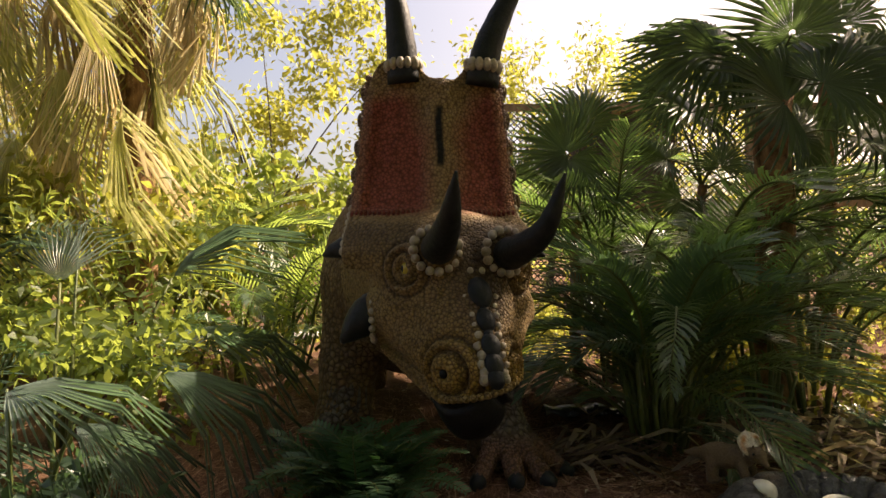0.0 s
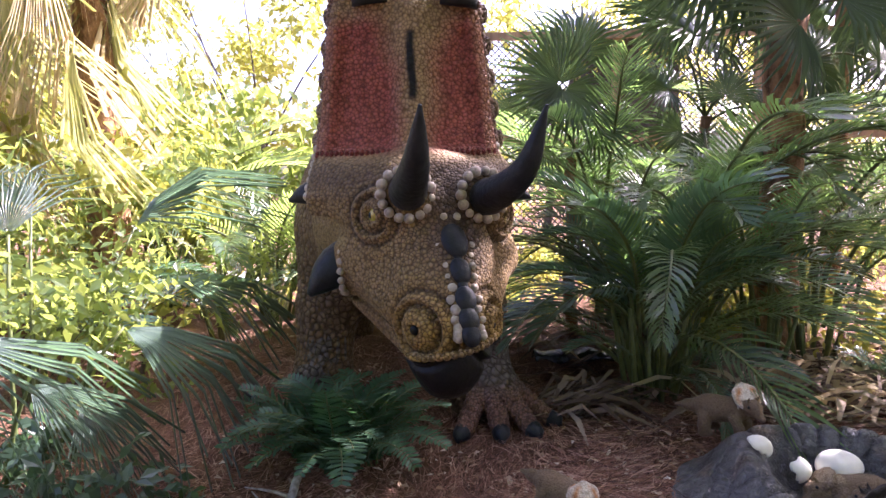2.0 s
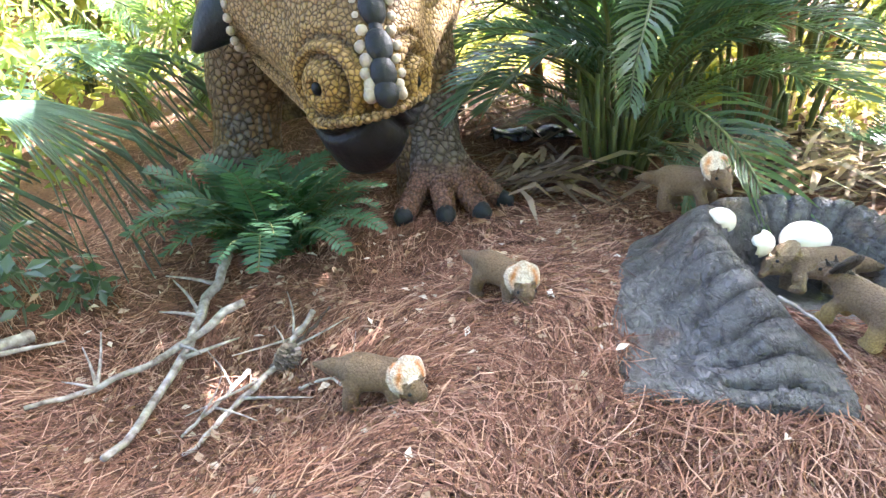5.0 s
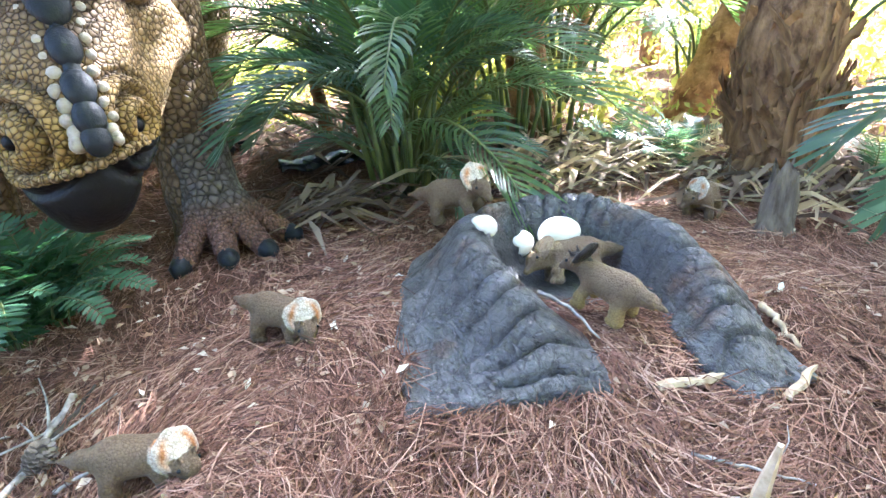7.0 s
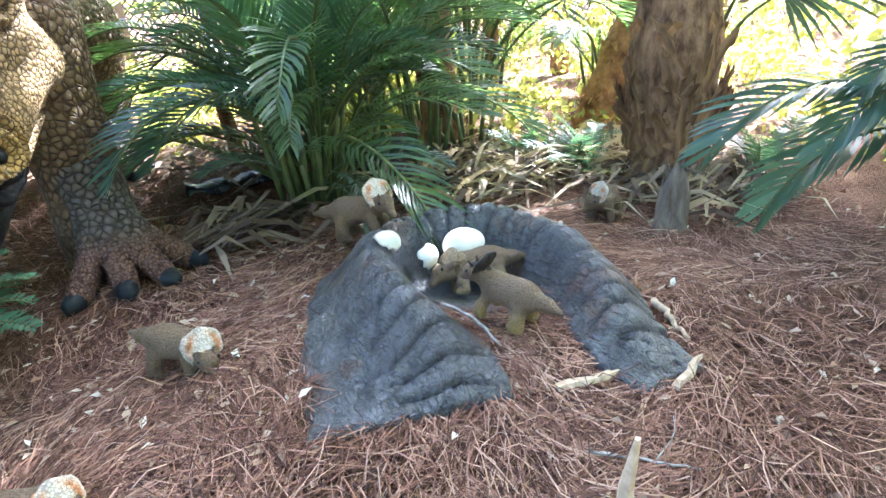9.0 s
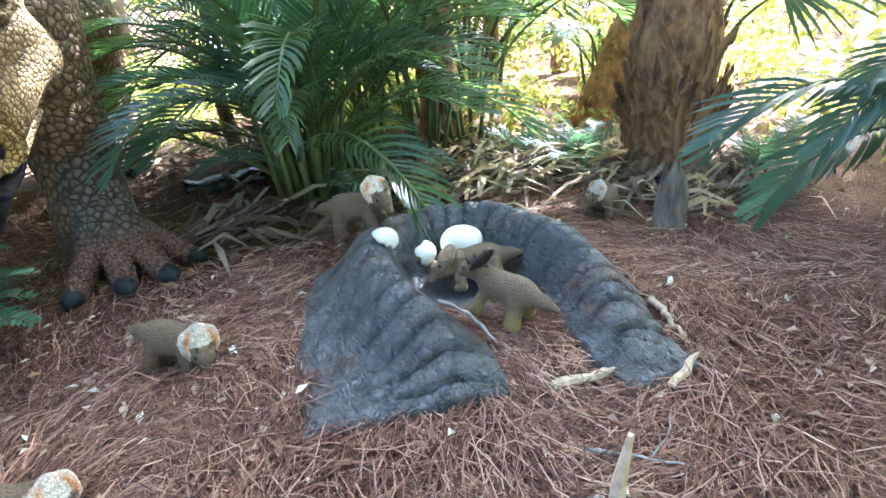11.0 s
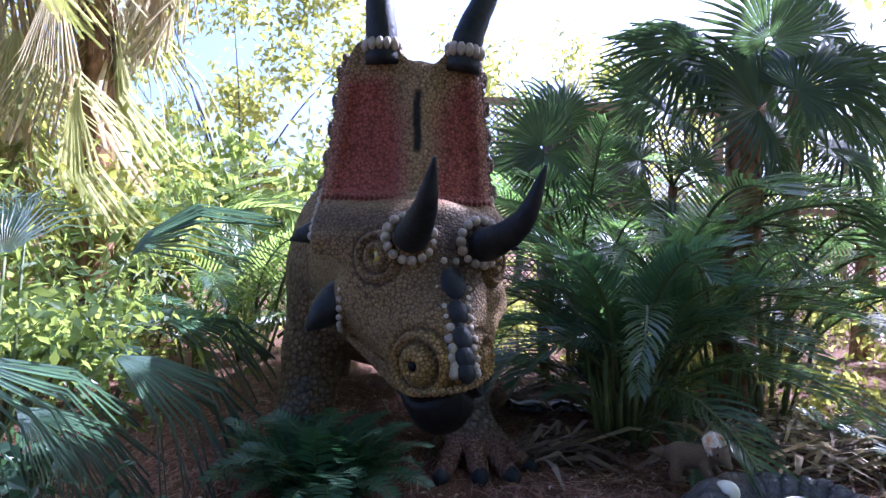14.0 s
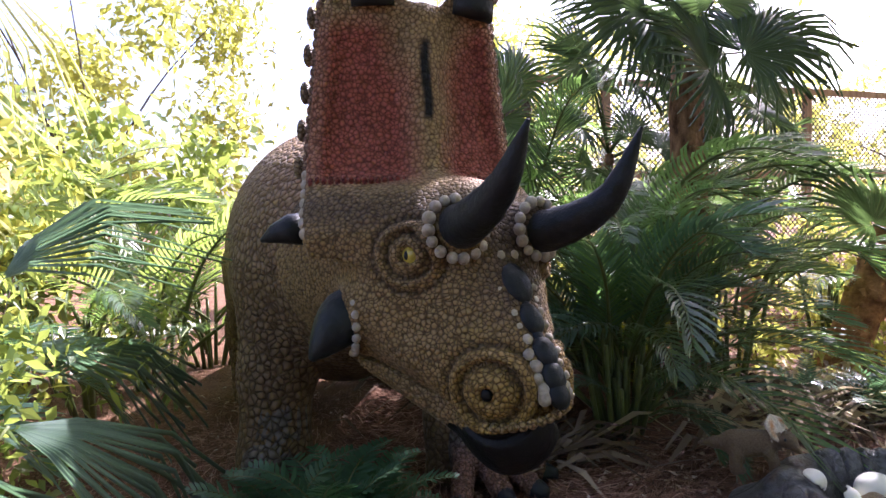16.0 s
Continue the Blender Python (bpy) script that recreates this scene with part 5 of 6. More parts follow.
# ---- trunks by the nest ----
def boot_mesh(seed):
    """The split, broken-off base of an old leaf."""
    rnd, b = random.Random(seed), Build()
    verts, faces, n = [], [], 6
    for i in range(n):
        s = i / (n - 1)
        w, t = 0.050 * (1 - 0.45 * s) * rnd.uniform(0.9, 1.1), 0.020 * (1 - 0.5 * s)
        x = 0.07 * s ** 1.6 + 0.012 * math.sin(s * 5 + seed)
        for y, d in ((-w, 0), (-w * 0.5, t), (w * 0.5, t * 0.9), (w, 0), (w * 0.5, -t * 0.5), (-w * 0.5, -t * 0.5)):
            verts.append((x + d, y + 0.012 * math.sin(s * 4 + seed * 2), -0.08 + 0.34 * s + (rnd.uniform(-0.05, 0.05) if i == n - 1 else 0)))
    for i in range(n - 1):
        for s in range(6):
            t = (s + 1) % 6
            faces.append((i * 6 + s, i * 6 + t, (i + 1) * 6 + t, (i + 1) * 6 + s))
    k = 6 * (n - 1)
    faces += [tuple(range(k, k + 6)), (5, 4, 3, 2, 1, 0)]
    return b.add(verts, faces, "boot").mesh("leaf_base", smooth=False)


BOOTS = [boot_mesh(i) for i in range(4)]


def bark_plate():
    """A curled piece of peeling bark."""
    verts = [(0.012 * math.cos(j * 1.1) + 0.018 * (i / 3) ** 2, (j - 1.5) * 0.035 * (1 - 0.2 * i), 0.05 * i - 0.07 + 0.01 * math.sin(j * 2.3)) for i in range(4) for j in range(4)]
    verts += [(x - 0.012, y, z) for x, y, z in verts]
    faces = [(i * 4 + j, i * 4 + j + 1, i * 4 + j + 5, i * 4 + j + 4) for i in range(3) for j in range(3)]
    faces += [tuple(16 + k for k in f[::-1]) for f in faces]
    rim = [0, 1, 2, 3, 7, 11, 15, 14, 13, 12, 8, 4]
    faces += [(rim[k], rim[k - 1], rim[k - 1] + 16, rim[k] + 16) for k in range(12)]
    return Build().add(verts, faces, "orangebark").mesh("bark_plate", smooth=False)


PLATE = bark_plate()


def boot_palm(at, height, lean, radius, bark, boots, plates, label, seed):
    rnd = random.Random(seed)
    e = thing("cabbage_palm", label, "palm", (at[0], at[1], fine_z(*at)))
    n = 30
    pts = [Vector((lean[0] * i / (n - 1), lean[1] * i / (n - 1), -0.15 + (height + 0.15) * i / (n - 1))) for i in range(n)]
    rad = [radius * (1 + (0.30 * math.exp(-((i - 5) / 4.0) ** 2) if boots else 0)) * (1 + 0.06 * math.sin(i * 2.3) + rnd.uniform(-0.04, 0.04)) for i in range(n)]
    put_part("trunk", Build().add(*tube(pts, rad, 20), bark).mesh("trunk"), e)
    axis = Vector((lean[0], lean[1], height)).to_track_quat("Z", "X").to_matrix().to_4x4()
    for k in range(boots + plates):
        boot = k < boots
        s = rnd.triangular(0.0, 0.24, 0.10) if boot else rnd.uniform(0.06, 0.95)
        i = s * (n - 1)
        p = pts[int(i)]
        yaw = rnd.uniform(0, 360)
        r = rad[int(i)] * (0.95 if boot else 0.99)
        turn = pose(r * math.cos(radians(yaw)), r * math.sin(radians(yaw)), rnd.uniform(-0.05, 0.05), rnd.uniform(-32, 32), rnd.uniform(-12, 10), yaw)
        if boot and s < 0.09:
            turn = turn @ pose(0, 0, 0, 0, 150 + rnd.uniform(-15, 15), 0)
        wide = Matrix.Diagonal((rnd.uniform(0.7, 1.2), rnd.uniform(0.6, 1.2), rnd.uniform(0.6, 1.25), 1)) if boot else Matrix.Diagonal((0.7, rnd.uniform(0.5, 1.0), rnd.uniform(0.5, 1.0), 1))
        put_part("leaf_base" if boot else "bark_plate", rnd.choice(BOOTS) if boot else PLATE, e, Matrix.Translation(p) @ axis @ turn @ wide)
    return e


e = boot_palm((3.98, 3.42), 4.6, (0.1, 0.3), 0.235, "palmbark", 150, 90, "thick cabbage palm trunk shaggy with old leaf bases", 3)
for hub, tw, dr, sz in (((0.40, -0.15, 1.35), 10, -70, 0.8), ((-0.45, 0.45, 1.45), 140, -45, 0.75), ((0.5, -0.3, 1.2), -20, -40, 0.8)):
    place_leaf(e, FAN[0], hub, tw, dr, sz, 20, (0.2, -0.05, 0.75))
boot_palm((4.45, 4.95), 3.6, (1.85, -0.2), 0.185, "orangebark", 0, 110, "leaning palm trunk with orange peeling bark", 4)


def stump():
    b, rnd = Build(), random.Random(4)
    n, seg = 6, 16
    verts, faces = [], []
    top = [0.27 + 0.12 * math.sin(s * 0.9) + rnd.uniform(-0.05, 0.05) for s in range(seg)]
    for i in range(n):
        for s in range(seg):
            w = 2 * math.pi * s / seg
            r = 0.085 * (1.5 - 0.5 * min(1, i / 2)) * (1 + 0.18 * math.sin(3 * w + 1))
            verts.append((r * math.cos(w) + 0.012 * i, r * math.sin(w), -0.05 + (top[s] + 0.05) * i / (n - 1)))
    for s in range(seg):
        w = 2 * math.pi * s / seg
        verts.append((0.05 * math.cos(w) + 0.05, 0.05 * math.sin(w), 0.14))
    for i in range(n):
        for s in range(seg):
            t = (s + 1) % seg
            faces.append((i * seg + s, i * seg + t, (i + 1) * seg + t, (i + 1) * seg + s))
    faces.append(tuple(n * seg + s for s in range(seg)))
    ob = b.add(verts, faces, "stumpwood").object("stump")
    ob.matrix_basis = pose(3.27, 2.72, fine_z(3.27, 2.72), 0, 6, 40)
    tagged(ob, "small weathered grey tree stump with a broken top", "stump")


stump()


# ---- things on the ground ----
def fallen_branch(points, r, twigs, mat, label, seed, name="fallen_branch"):
    rnd, b = random.Random(seed), Build()
    pts = curve_pts([(x, y, fine_z(x, y) + h) for x, y, h in points], 14)
    pts = [p + Vector((rnd.uniform(-1, 1), rnd.uniform(-1, 1), rnd.uniform(-0.4, 0.6))) * r * 0.7 for p in pts]
    b.add(*tube(pts, [r * (1 - 0.55 * i / 13) * rnd.uniform(0.88, 1.12) for i in range(14)], 8), mat)
    for k in range(twigs):
        p = pts[rnd.randrange(2, 12)]
        a = rnd.uniform(0, 6.28)
        L = rnd.uniform(0.08, 0.35)
        q = p + Vector((math.cos(a) * L, math.sin(a) * L, rnd.uniform(0.0, 0.10)))
        b.add(*tube(curve_pts([p, p.lerp(q, 0.5) + Vector((0.02, -0.015, 0.015)), q], 6), [r * 0.45 * (1 - 0.14 * i) for i in range(6)], 6), mat)
    tagged(b.object(name), label, "branch", "fallen branches")


fallen_branch([(-0.72, 3.40, 0.06), (-0.76, 2.95, 0.05), (-0.74, 2.5, 0.05), (-0.72, 2.0, 0.04)], 0.028, 4, "branch", "pale lichen-covered branch lying on the straw", 1)
fallen_branch([(-0.55, 2.98, 0.12), (-0.78, 2.72, 0.09), (-1.0, 2.5, 0.05), (-1.2, 2.3, 0.03)], 0.020, 4, "branch", "thin pale branch lying across another", 2)
fallen_branch([(-0.19, 2.95, 0.04), (-0.32, 2.6, 0.03), (-0.42, 2.3, 0.04), (-0.48, 2.05, 0.03)], 0.016, 6, "branch", "thin grey forked branch on the straw", 3)
fallen_branch([(-0.42, 2.62, 0.05), (-0.48, 2.42, 0.05), (-0.55, 2.18, 0.03)], 0.012, 3, "branch", "thin peeling grey branch", 4)
fallen_branch([(-1.42, 2.72, 0.05), (-1.6, 2.45, 0.05), (-1.78, 2.2, 0.03)], 0.034, 1, "branch", "weathered grey branch at the clearing's edge", 5)
fallen_branch([(-0.16, 2.42, 0.03), (-0.02, 2.40, 0.04), (0.10, 2.24, 0.02)], 0.008, 2, "branch", "thin curved white twig", 6)
fallen_branch([(-0.32, 2.62, 0.03), (-0.2, 2.8, 0.03), (-0.12, 2.98, 0.03)], 0.015, 1, "bark", "brown stick beside a pine cone", 7)
fallen_branch([(1.62, 2.28, 0.10), (1.68, 2.15, 0.09), (1.70, 2.0, 0.05)], 0.008, 0, "branch", "thin white stick lying in the nest", 8)
fallen_branch([(1.72, 1.55, 0.03), (1.95, 1.35, 0.03)], 0.007, 1, "branch", "thin pale twig on the straw", 9)
fallen_branch([(2.42, 2.0, 0.05), (2.36, 1.78, 0.03)], 0.016, 0, "wood", "pale strip of bark beside the nest", 10)


def splinter(at, length, yaw, pitch, label, seed, width=0.035):
    rnd = random.Random(seed)
    verts, faces, n = [], [], 6
    for i in range(n + 1):
        w = width * (0.75 + 0.25 * rnd.random()) * (1 - 0.75 * max(0, i / n - 0.7) / 0.3)
        for y, z in ((-w, 0), (w, rnd.uniform(-0.003, 0.003)), (w * 0.7, 0.012), (-w * 0.6, 0.015)):
            verts.append((length * i / n, y + 0.006 * math.sin(i * 1.7), z))
    for i in range(n):
        for s in range(4):
            t = (s + 1) % 4
            faces.append((i * 4 + s, i * 4 + t, (i + 1) * 4 + t, (i + 1) * 4 + s))
    faces += [(3, 2, 1, 0), (4 * n, 4 * n + 1, 4 * n + 2, 4 * n + 3)]
    ob = Build().add(verts, faces, "wood").object("wood_splinter", smooth=False)
    ob.matrix_basis = pose(*at, 0, -pitch, yaw)
    tagged(ob, label, "wood", "pieces of split wood")


splinter((1.78, 1.78, fine_z(1.78, 1.78) + 0.03), 0.34, -8, 0, "pale flat piece of split wood beside the nest", 1, 0.022)
splinter((2.12, 1.60, fine_z(2.12, 1.60) + 0.02), 0.20, 20, 6, "pale piece of split wood at the nest's end", 2, 0.018)
splinter((1.37, 1.08, fine_z(1.37, 1.08) - 0.05), 0.66, 30, 82, "pale split wooden stake standing in the straw", 3, 0.022)


def pine_cone():
    b = Build()
    b.add(*ball((0, 0, 0), 0.05, 10, 8, (0.55, 0.55, 1.0)), "bark")
    for i in range(90):
        s = (i + 0.5) / 90
        a = i * 2.39996
        r, z = 0.034 * math.sin(math.pi * (0.1 + 0.85 * s)) ** 0.7, 0.055 - 0.11 * s
        o = Vector((math.cos(a), math.sin(a), 0.35))
        sd = Vector((-math.sin(a), math.cos(a), 0))
        c = Vector((r * math.cos(a) * 0.8, r * math.sin(a) * 0.8, z))
        w, L = 0.010, 0.016
        v = [c - sd * w * 0.6, c + sd * w * 0.6, c + o * L + sd * w, c + o * (L + 0.006), c + o * L - sd * w]
        v += [p - Vector((0, 0, 0.004)) for p in v]
        b.add(v, [(0, 1, 2, 3, 4), (9, 8, 7, 6, 5), (0, 5, 6, 1), (1, 6, 7, 2), (2, 7, 8, 3), (3, 8, 9, 4), (4, 9, 5, 0)], "cone")
    ob = b.object("pine_cone", smooth=False)
    ob.matrix_basis = pose(-0.26, 2.64, fine_z(-0.26, 2.64) + 0.045, 15, 20, 30) @ Matrix.Scale(1.25, 4)
    tagged(ob, "grey-brown open pine cone on the straw", "pine cone")


pine_cone()

# a black plastic sheet half under dead palm leaves
b = Build()
n = 14
verts = [(0.72 * i / n, 0.10 * (j - 2) / 2 + 0.03 * math.sin(i), 0.05 * math.cos((j - 2) * 0.9) + 0.02 * math.sin(i * 1.3 + j) + 0.03) for i in range(n + 1) for j in range(5)]
faces = [(i * 5 + j, (i + 1) * 5 + j, (i + 1) * 5 + j + 1, i * 5 + j + 1) for i in range(n) for j in range(4)]
ob = b.add(verts, faces, "blackpipe").object("plastic_sheet")
ob.modifiers.new("thickness", "SOLIDIFY").thickness = 0.012
ob.matrix_basis = pose(0.86, 4.92, fine_z(1.15, 4.94) + 0.05, 0, 0, 4)
tagged(ob, "crumpled black plastic sheet on dead palm leaves", "plastic sheet")


def dead_leaf_pile(at, n, spread, label, seed, length=(0.3, 0.75), mat="deadfrond"):
    rnd, b = random.Random(seed), Build()
    for i in range(n):
        x, y = at[0] + rnd.gauss(0, spread), at[1] + rnd.gauss(0, spread * 0.6)
        a = rnd.gauss(0.4, 0.7)
        L, w = rnd.uniform(*length), rnd.uniform(0.010, 0.026)
        d = Vector((math.cos(a), math.sin(a), rnd.uniform(-0.05, 0.25)))
        p = Vector((x, y, fine_z(x, y) + rnd.uniform(0.01, 0.12)))
        sd = Vector((-math.sin(a), math.cos(a), rnd.uniform(-0.5, 0.5))) * w
        q, r = p + d * L * 0.5 + Vector((0, 0, 0.04)), p + d * L
        r.z = max(fine_z(r.x, r.y) + 0.005, r.z - 0.12)
        b.add([p - sd * 0.4, p + sd * 0.4, q + sd, q - sd, r], [(0, 1, 2, 3), (3, 2, 4)], mat)
    ob = b.object("dead_palm_leaves", smooth=False)
    tagged(ob, label, "dead leaves", kind="stuff")


# the deep shade on this first heap is put into its leaf colour
dead_leaf_pile((0.95, 3.95), 90, 0.2, "shaded grey-brown heap of dead palm leaves beside the statue's foot", 1, mat="oldshadefrond")
dead_leaf_pile((0.9, 5.4), 170, 0.55, "grey-brown dead palm leaves scattered behind the statue", 5, mat="oldshadefrond")
dead_leaf_pile((2.65, 3.95), 110, 0.42, "straw-coloured heap of long dead palm leaves behind the nest", 2, (0.4, 1.0))
dead_leaf_pile((2.75, 3.9), 260, 0.5, "brown heap of dead palm leaves behind the nest", 6, (0.3, 0.8), "oldshadefrond")
dead_leaf_pile((3.75, 3.0), 60, 0.3, "straw-coloured dead palm leaves round the trunk", 3)
dead_leaf_pile((3.85, 3.1), 200, 0.35, "brown dead palm leaves round the trunk", 7, (0.3, 0.7), "oldshadefrond")
dead_leaf_pile((3.35, 4.3), 260, 0.45, "sunlit straw-coloured dead palm leaves", 4)


# ---- pine straw and dry leaves ----
def outside_nest(x, y):
    z = np.array(ground_z(x, y)) + 0.02
    return nest_field(x, y, z) > 0.0


def needles(n, seed):
    rng = np.random.RandomState(seed)
    m = int(n * 1.7)
    x = np.concatenate([rng.uniform(-2.0, 4.4, m // 3), rng.normal(1.2, 1.1, m - m // 3)])
    y = np.concatenate([rng.uniform(0.9, 5.6, m // 3), rng.normal(2.1, 0.75, m - m // 3)])
    free = outside_nest(x, y)
    ok = (x > -2.2) & (x < 4.6) & (y > 0.75) & (y < 6) & (free | ((x + 0.25 * (y - 2.0) < 1.06 + 0.10 * np.sin(y * 9)) & (rng.rand(len(x)) < 0.7)))
    bed = np.where(free, 0, nest_top(x, y)[0] - ground_z(x, y))
    x, y, bed = x[ok][:n], y[ok][:n], np.clip(bed[ok][:n], 0, 0.3)
    n = len(x)
    a = rng.uniform(0, 2 * np.pi, n)
    swirl = 1.6 * np.sin(x * 2.3 + y * 1.1) + 1.2 * np.sin(y * 3.1 - x)
    a = np.where(rng.rand(n) < 0.55, swirl + rng.normal(0, 0.45, n), a)
    L, w = rng.uniform(0.09, 0.22, n), rng.uniform(0.0011, 0.0021, n)
    dx, dy = np.cos(a), np.sin(a)
    bend = rng.normal(0, 0.022, n)
    lift = np.abs(rng.normal(0.006, 0.012, n))
    V = np.zeros((n, 6, 3))
    for k, s in enumerate((-0.5, 0.0, 0.5)):
        px, py = x + dx * L * s - dy * bend * (1 - 4 * s * s), y + dy * L * s + dx * bend * (1 - 4 * s * s)
        gz = ground_z(px, py) + np.array([0.025 * noise.noise(Vector((i * 2.1, j * 2.1, 0))) + 0.012 * noise.noise(Vector((i * 7, j * 7, 3))) for i, j in zip(px, py)])
        z = gz + bed + 0.004 + lift * (1.6 if k == 1 else 1) + (rng.rand(n) < 0.06) * rng.uniform(0, 0.045, n) * (k == 2)
        for sd, q in ((-1, 0), (1, 1)):
            V[:, 2 * k + q] = np.stack([px - dy * w * sd, py + dx * w * sd, z + 0.0007 * sd], 1)
    F = [(6 * i + j, 6 * i + j + 1, 6 * i + j + 3, 6 * i + j + 2) for i in range(n) for j in (0, 2)]
    ob = Build().add(V.reshape(-1, 3), F, "needle").object("pine_needles", smooth=False)
    tagged(ob, "reddish-brown fallen pine needles covering the ground", "pine straw", kind="stuff")


def dry_leaves(n, seed):
    rng = np.random.RandomState(seed)
    x = np.concatenate([rng.uniform(-2.4, 4.6, n // 2), rng.normal(0.8, 1.3, n - n // 2)])
    y = np.concatenate([rng.uniform(1.0, 8.0, n // 2), rng.normal(2.9, 0.8, n - n // 2)])
    ok = (y > 0.9) & outside_nest(x, y)
    x, y = x[ok], y[ok]
    b = Build()
    for i, (px, py) in enumerate(zip(x, y)):
        a, L = rng.uniform(0, 6.28), rng.uniform(0.025, 0.065)
        d = Vector((math.cos(a), math.sin(a), rng.normal(0, 0.2)))
        s = Vector((-math.sin(a), math.cos(a), rng.normal(0, 0.3))) * L * 0.25
        p = Vector((px, py, fine_z(px, py) + rng.uniform(0.012, 0.03)))
        up = Vector((0, 0, rng.uniform(0.0, 0.012)))
        b.add([p, p + d * L * 0.4 + s + up, p + d * L, p + d * L * 0.4 - s + up, p + d * L * 0.4], [(0, 4, 1), (1, 4, 2), (2, 4, 3), (3, 4, 0)], "dryleaf")
    ob = b.object("dry_leaves", smooth=False)
    tagged(ob, "scattered dry tan leaves on the pine straw", "dry leaves", kind="stuff")


needles(64000, 7)
dry_leaves(4200, 8)


# ---- the tall wire fence and what stands behind it ----
def fence(x0, x1, y, h):
    e = thing("fence", "tall timber fence with brown wire lattice", "fence", (0, y, 0))
    for i, x in enumerate(np.arange(x0, x1 + 0.1, 2.6)):
        b = Build().add([(x + sx * 0.07, sy * 0.07, z) for z in (-0.3, h + 0.1) for sx, sy in ((-1, -1), (1, -1), (1, 1), (-1, 1))],
                        [(0, 1, 2, 3)[::-1], (4, 5, 6, 7), (0, 1, 5, 4), (1, 2, 6, 5), (2, 3, 7, 6), (3, 0, 4, 7)], "postwood")
        put_part("post", b.mesh("post", smooth=False), e)
    for z in (0.25, 2.45, h):
        b = Build().add([(x, sy * 0.03 - 0.10, z + sz * 0.07) for x in (x0, x1) for sy, sz in ((-1, -1), (1, -1), (1, 1), (-1, 1))],
                        [(0, 1, 2, 3), (7, 6, 5, 4), (0, 4, 5, 1), (1, 5, 6, 2), (2, 6, 7, 3), (3, 7, 4, 0)], "postwood")
        put_part("rail", b.mesh("rail", smooth=False), e)
    b, step, w = Build(), 0.13, 0.014
    for sgn in (1, -1):
        for c in np.arange(x0 - h, x1 + h, step):
            xa, xb = (c, c + h) if sgn > 0 else (c + h, c)
            za, zb = 0.1, h
            ta, tb = 0.0, 1.0
            lo, hi = min(xa, xb), max(xa, xb)
            if hi < x0 or lo > x1:
                continue
            f = lambda X: (X - xa) / (xb - xa)
            if sgn > 0:
                ta, tb = max(0, f(x0)), min(1, f(x1))
            else:
                ta, tb = max(0, f(x1)), min(1, f(x0))
            p = [(xa + (xb - xa) * t, 0.004 * sgn, za + (zb - za) * t) for t in (ta, tb)]
            v = [(q[0] + dx, q[1] + dy, q[2]) for q in p for dx, dy in ((-w, -0.004), (w, -0.004), (w, 0.004), (-w, 0.004))]
            b.add(v, [(0, 1, 5, 4), (1, 2, 6, 5), (2, 3, 7, 6), (3, 0, 4, 7)], "wire")
    put_part("lattice", b.mesh("lattice", smooth=False), e, None, "diagonal brown wire lattice")


fence(0.6, 18.8, 11.0, 4.3)

e = thing("shed", "dark timber shed with a flat roof behind the fence", "shed", (4.0, 14.0, 0))
for name, lo, hi in (("wall", (-0.9, -0.8, -0.2), (1.2, 0.8, 4.75)), ("roof", (-1.1, -1.0, 4.754), (1.4, 1.0, 4.95))):
    c = [(x, y, z) for z in (lo[2], hi[2]) for x, y in ((lo[0], lo[1]), (hi[0], lo[1]), (hi[0], hi[1]), (lo[0], hi[1]))]
    put_part(name, Build().add(c, [(3, 2, 1, 0), (4, 5, 6, 7), (0, 1, 5, 4), (1, 2, 6, 5), (2, 3, 7, 6), (3, 0, 4, 7)], "shed").mesh(name, smooth=False), e)

# a pale path behind the palms
xs = np.linspace(-14, -1.9, 30)
verts = [(x, 9.6 + 0.25 * math.sin(x * 0.6) + d, fine_z(x, 9.6 + d) + 0.03) for x in xs for d in (0.0, 0.7, 1.4)]
faces = [(i * 3 + j, (i + 1) * 3 + j, (i + 1) * 3 + j + 1, i * 3 + j + 1) for i in range(29) for j in (0, 1)]
tagged(Build().add(verts, faces, "pathstone").object("path"), "pale sunlit footpath behind the palms", "path", kind="structure")

# far woods all round
ring_c = []
rnd = random.Random(40)
for i in range(90):
    a = rnd.uniform(0, 6.283)
    r = rnd.uniform(20, 30)
    ring_c.append((r * math.cos(a), 3 + r * math.sin(a), rnd.uniform(0.5, 5.0), rnd.uniform(1.4, 2.6)))
ob = new("far_woods", leaf_cloud(ring_c, 16000, 0.42, "sunleaf", 41))
tagged(ob, "distant sunlit green woods", "woods", kind="stuff")

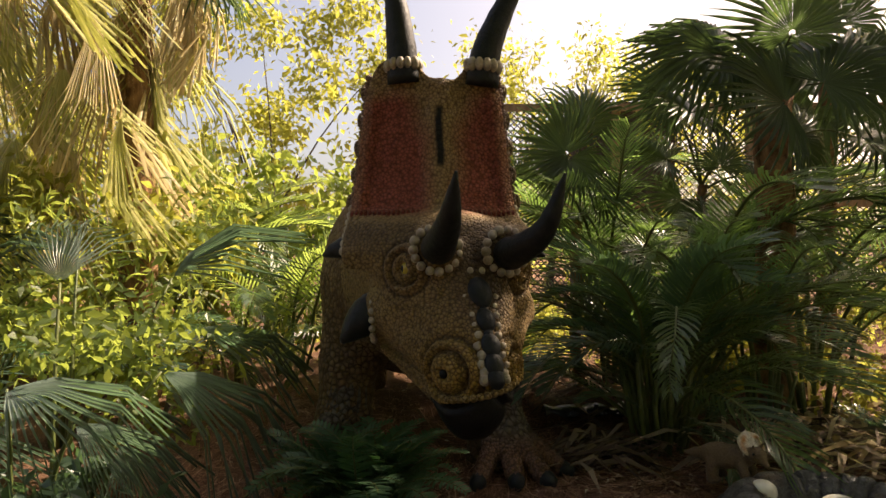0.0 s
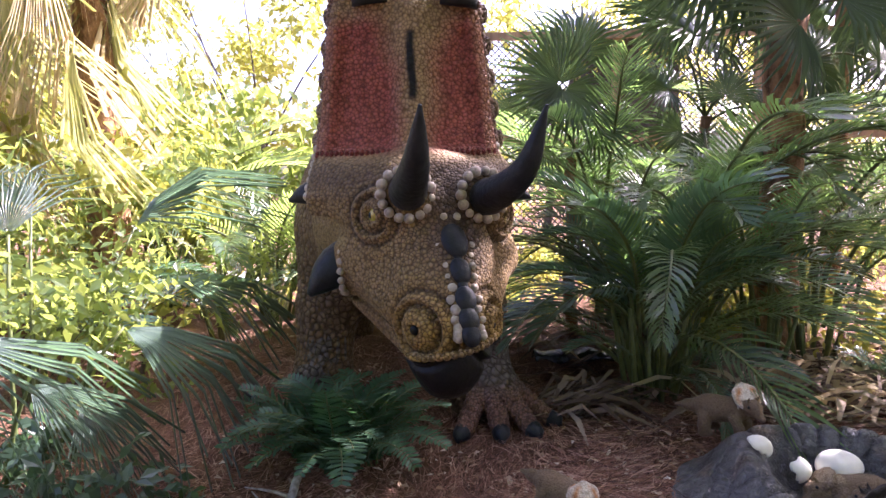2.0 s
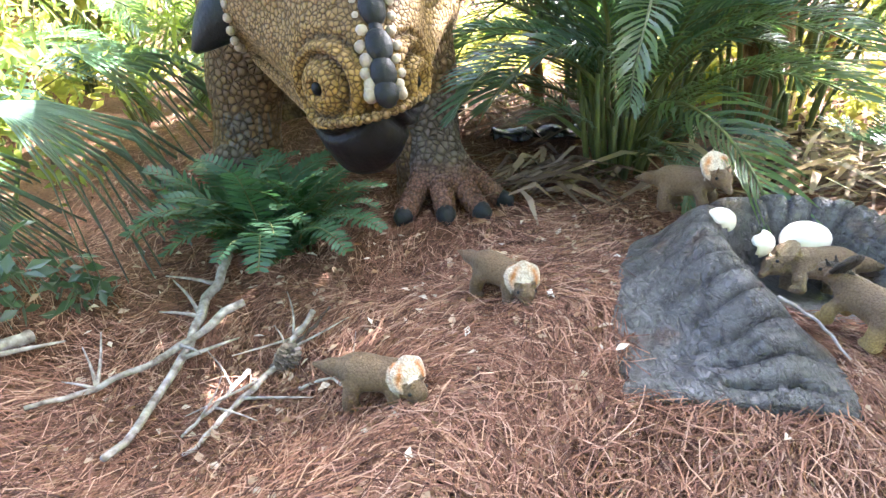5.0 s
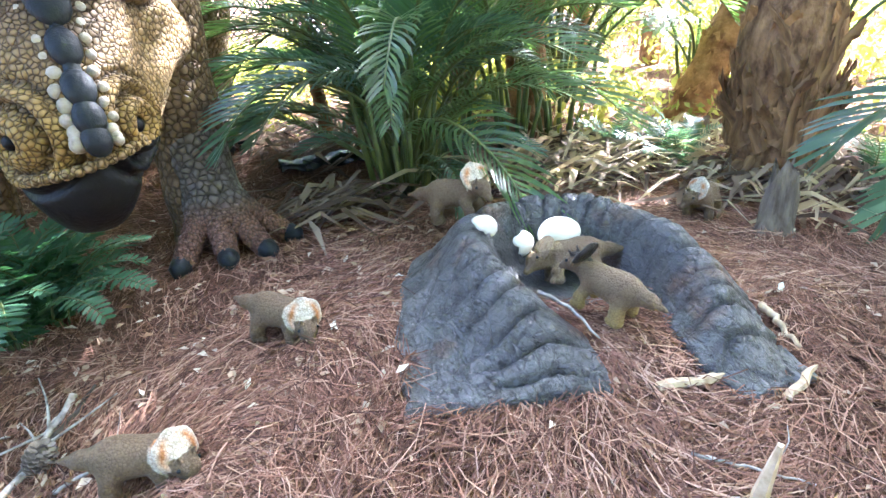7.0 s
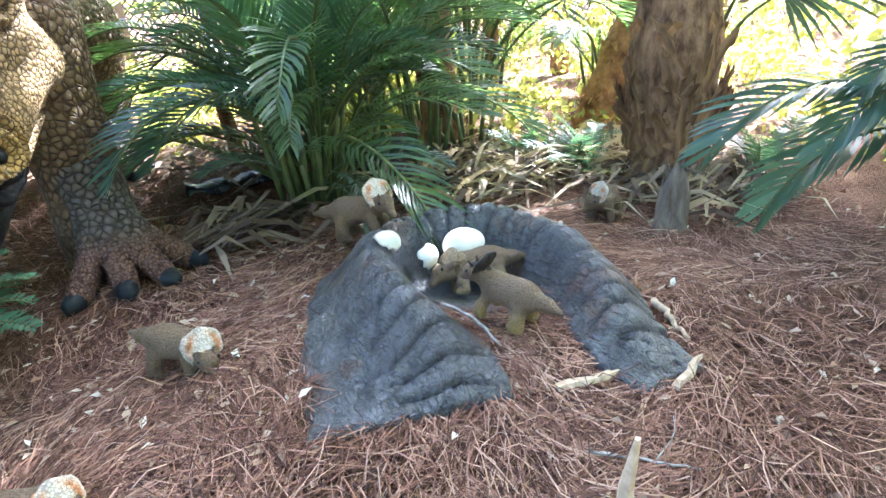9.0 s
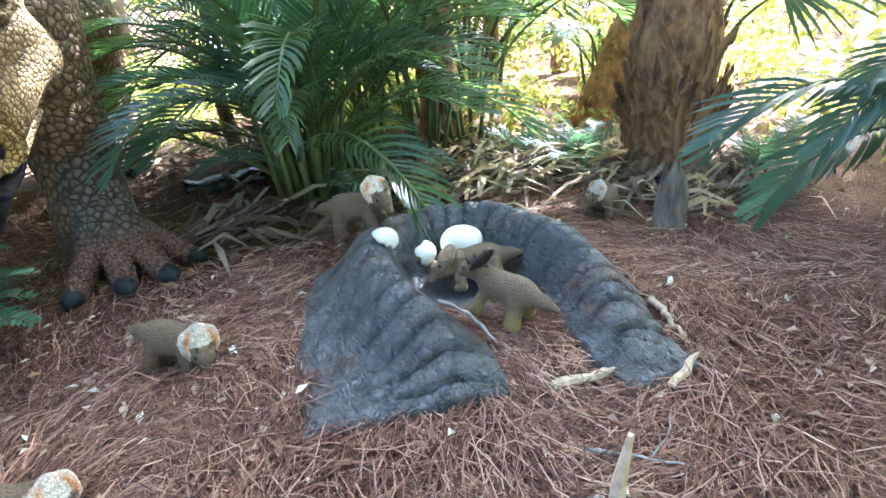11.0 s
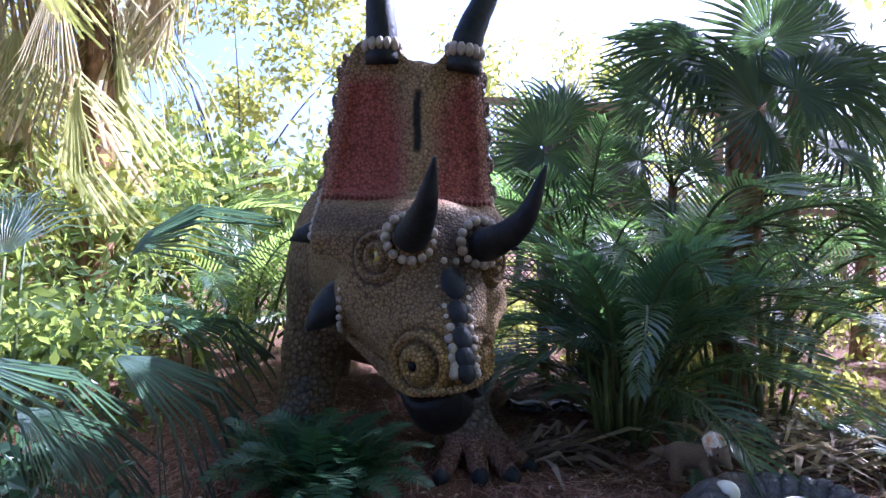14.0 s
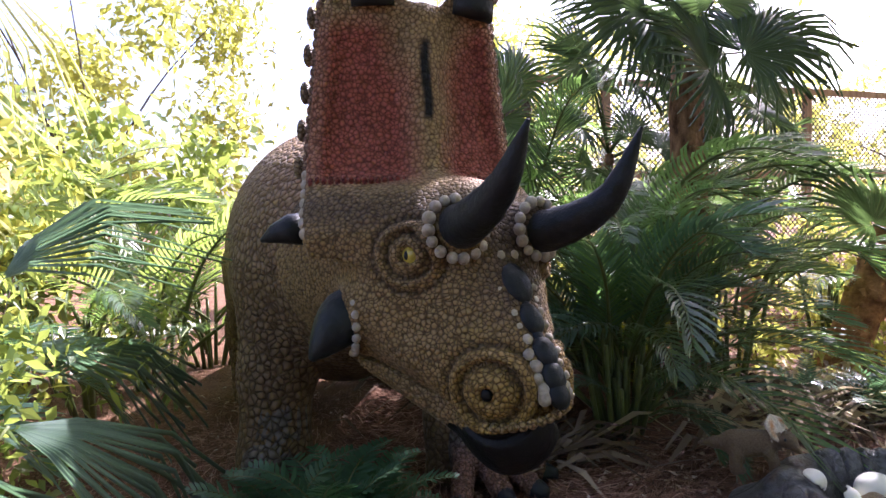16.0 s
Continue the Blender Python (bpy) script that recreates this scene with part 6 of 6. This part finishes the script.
# low sunlit growth on the ground behind the clearing
low = clumps(40, (0.5, 6.0, 0.05), (3.2, 8.5, 0.8), (0.25, 0.5), 54) + clumps(70, (-0.6, 6.6, 0.05), (9.5, 10.6, 0.5), (0.25, 0.5), 51) + clumps(60, (-9.0, 6.8, 0.05), (-1.8, 9.2, 0.6), (0.25, 0.5), 52)
ob = new("undergrowth", leaf_cloud(low, 11000, 0.10, "sunleaf", 53))
tagged(ob, "low sunlit green undergrowth behind the clearing", "undergrowth", kind="stuff")

# low plants between the palms, in the leaf colour that holds sunlight
shade = clumps(34, (2.2, 4.6, 0.05), (5.6, 6.6, 0.45), (0.18, 0.34), 56)
ob = new("ground_plants", leaf_cloud(shade, 2600, 0.11, "sunleaf", 57))
tagged(ob, "low green leafy plants between the palm stems", "undergrowth", kind="stuff")

# unseen woods and canopy, added behind and overhead to cut the skylight
back = clumps(48, (-8.0, -3.0, 6.6), (5.5, 1.8, 9.0), (0.9, 1.4), 65) + clumps(26, (-3.5, -6, 7.2), (8.5, 1.5, 9.5), (0.9, 1.5), 64) + clumps(60, (-11, -11, 0.5), (12, -4.5, 9.0), (1.0, 1.8), 61) + clumps(14, (7.5, -4.5, 0.5), (12, 2.0, 8.0), (1.0, 1.6), 62)
ob = new("near_woods", leaf_cloud(back, 34000, 0.42, "bush", 63))
tagged(ob, "unseen dense woods and canopy added to block skylight on the visitors' side", "woods", kind="stuff")

# single pale leaves that stand out on the straw
PALE = Build().add([(0, 0, 0), (0.022, 0.012, 0.008), (0.055, 0, 0.0), (0.022, -0.012, 0.008), (0.024, 0, -0.002)], [(0, 4, 1), (1, 4, 2), (2, 4, 3), (3, 4, 0)], "shell").mesh("pale_leaf")
for x, y, yaw, size in ((0.86, 2.545, 60, 1.0), (0.885, 2.53, 130, 0.9), (0.52, 2.42, 70, 1.1), (1.02, 2.16, 15, 1.0), (0.12, 2.72, 120, 0.9), (-0.42, 2.86, 200, 0.9), (1.18, 2.78, 320, 0.9), (2.62, 2.1, 30, 1.1)):
    ob = new("pale_leaf", PALE)
    ob.matrix_basis = pose(x, y, fine_z(x, y) + (0.03 if x != 1.02 else 0.07), 20, -15, yaw) @ Matrix.Scale(size, 4)
    tagged(ob, "small dried cream-white leaf lying on pine straw", "leaf", "pale fallen leaves")
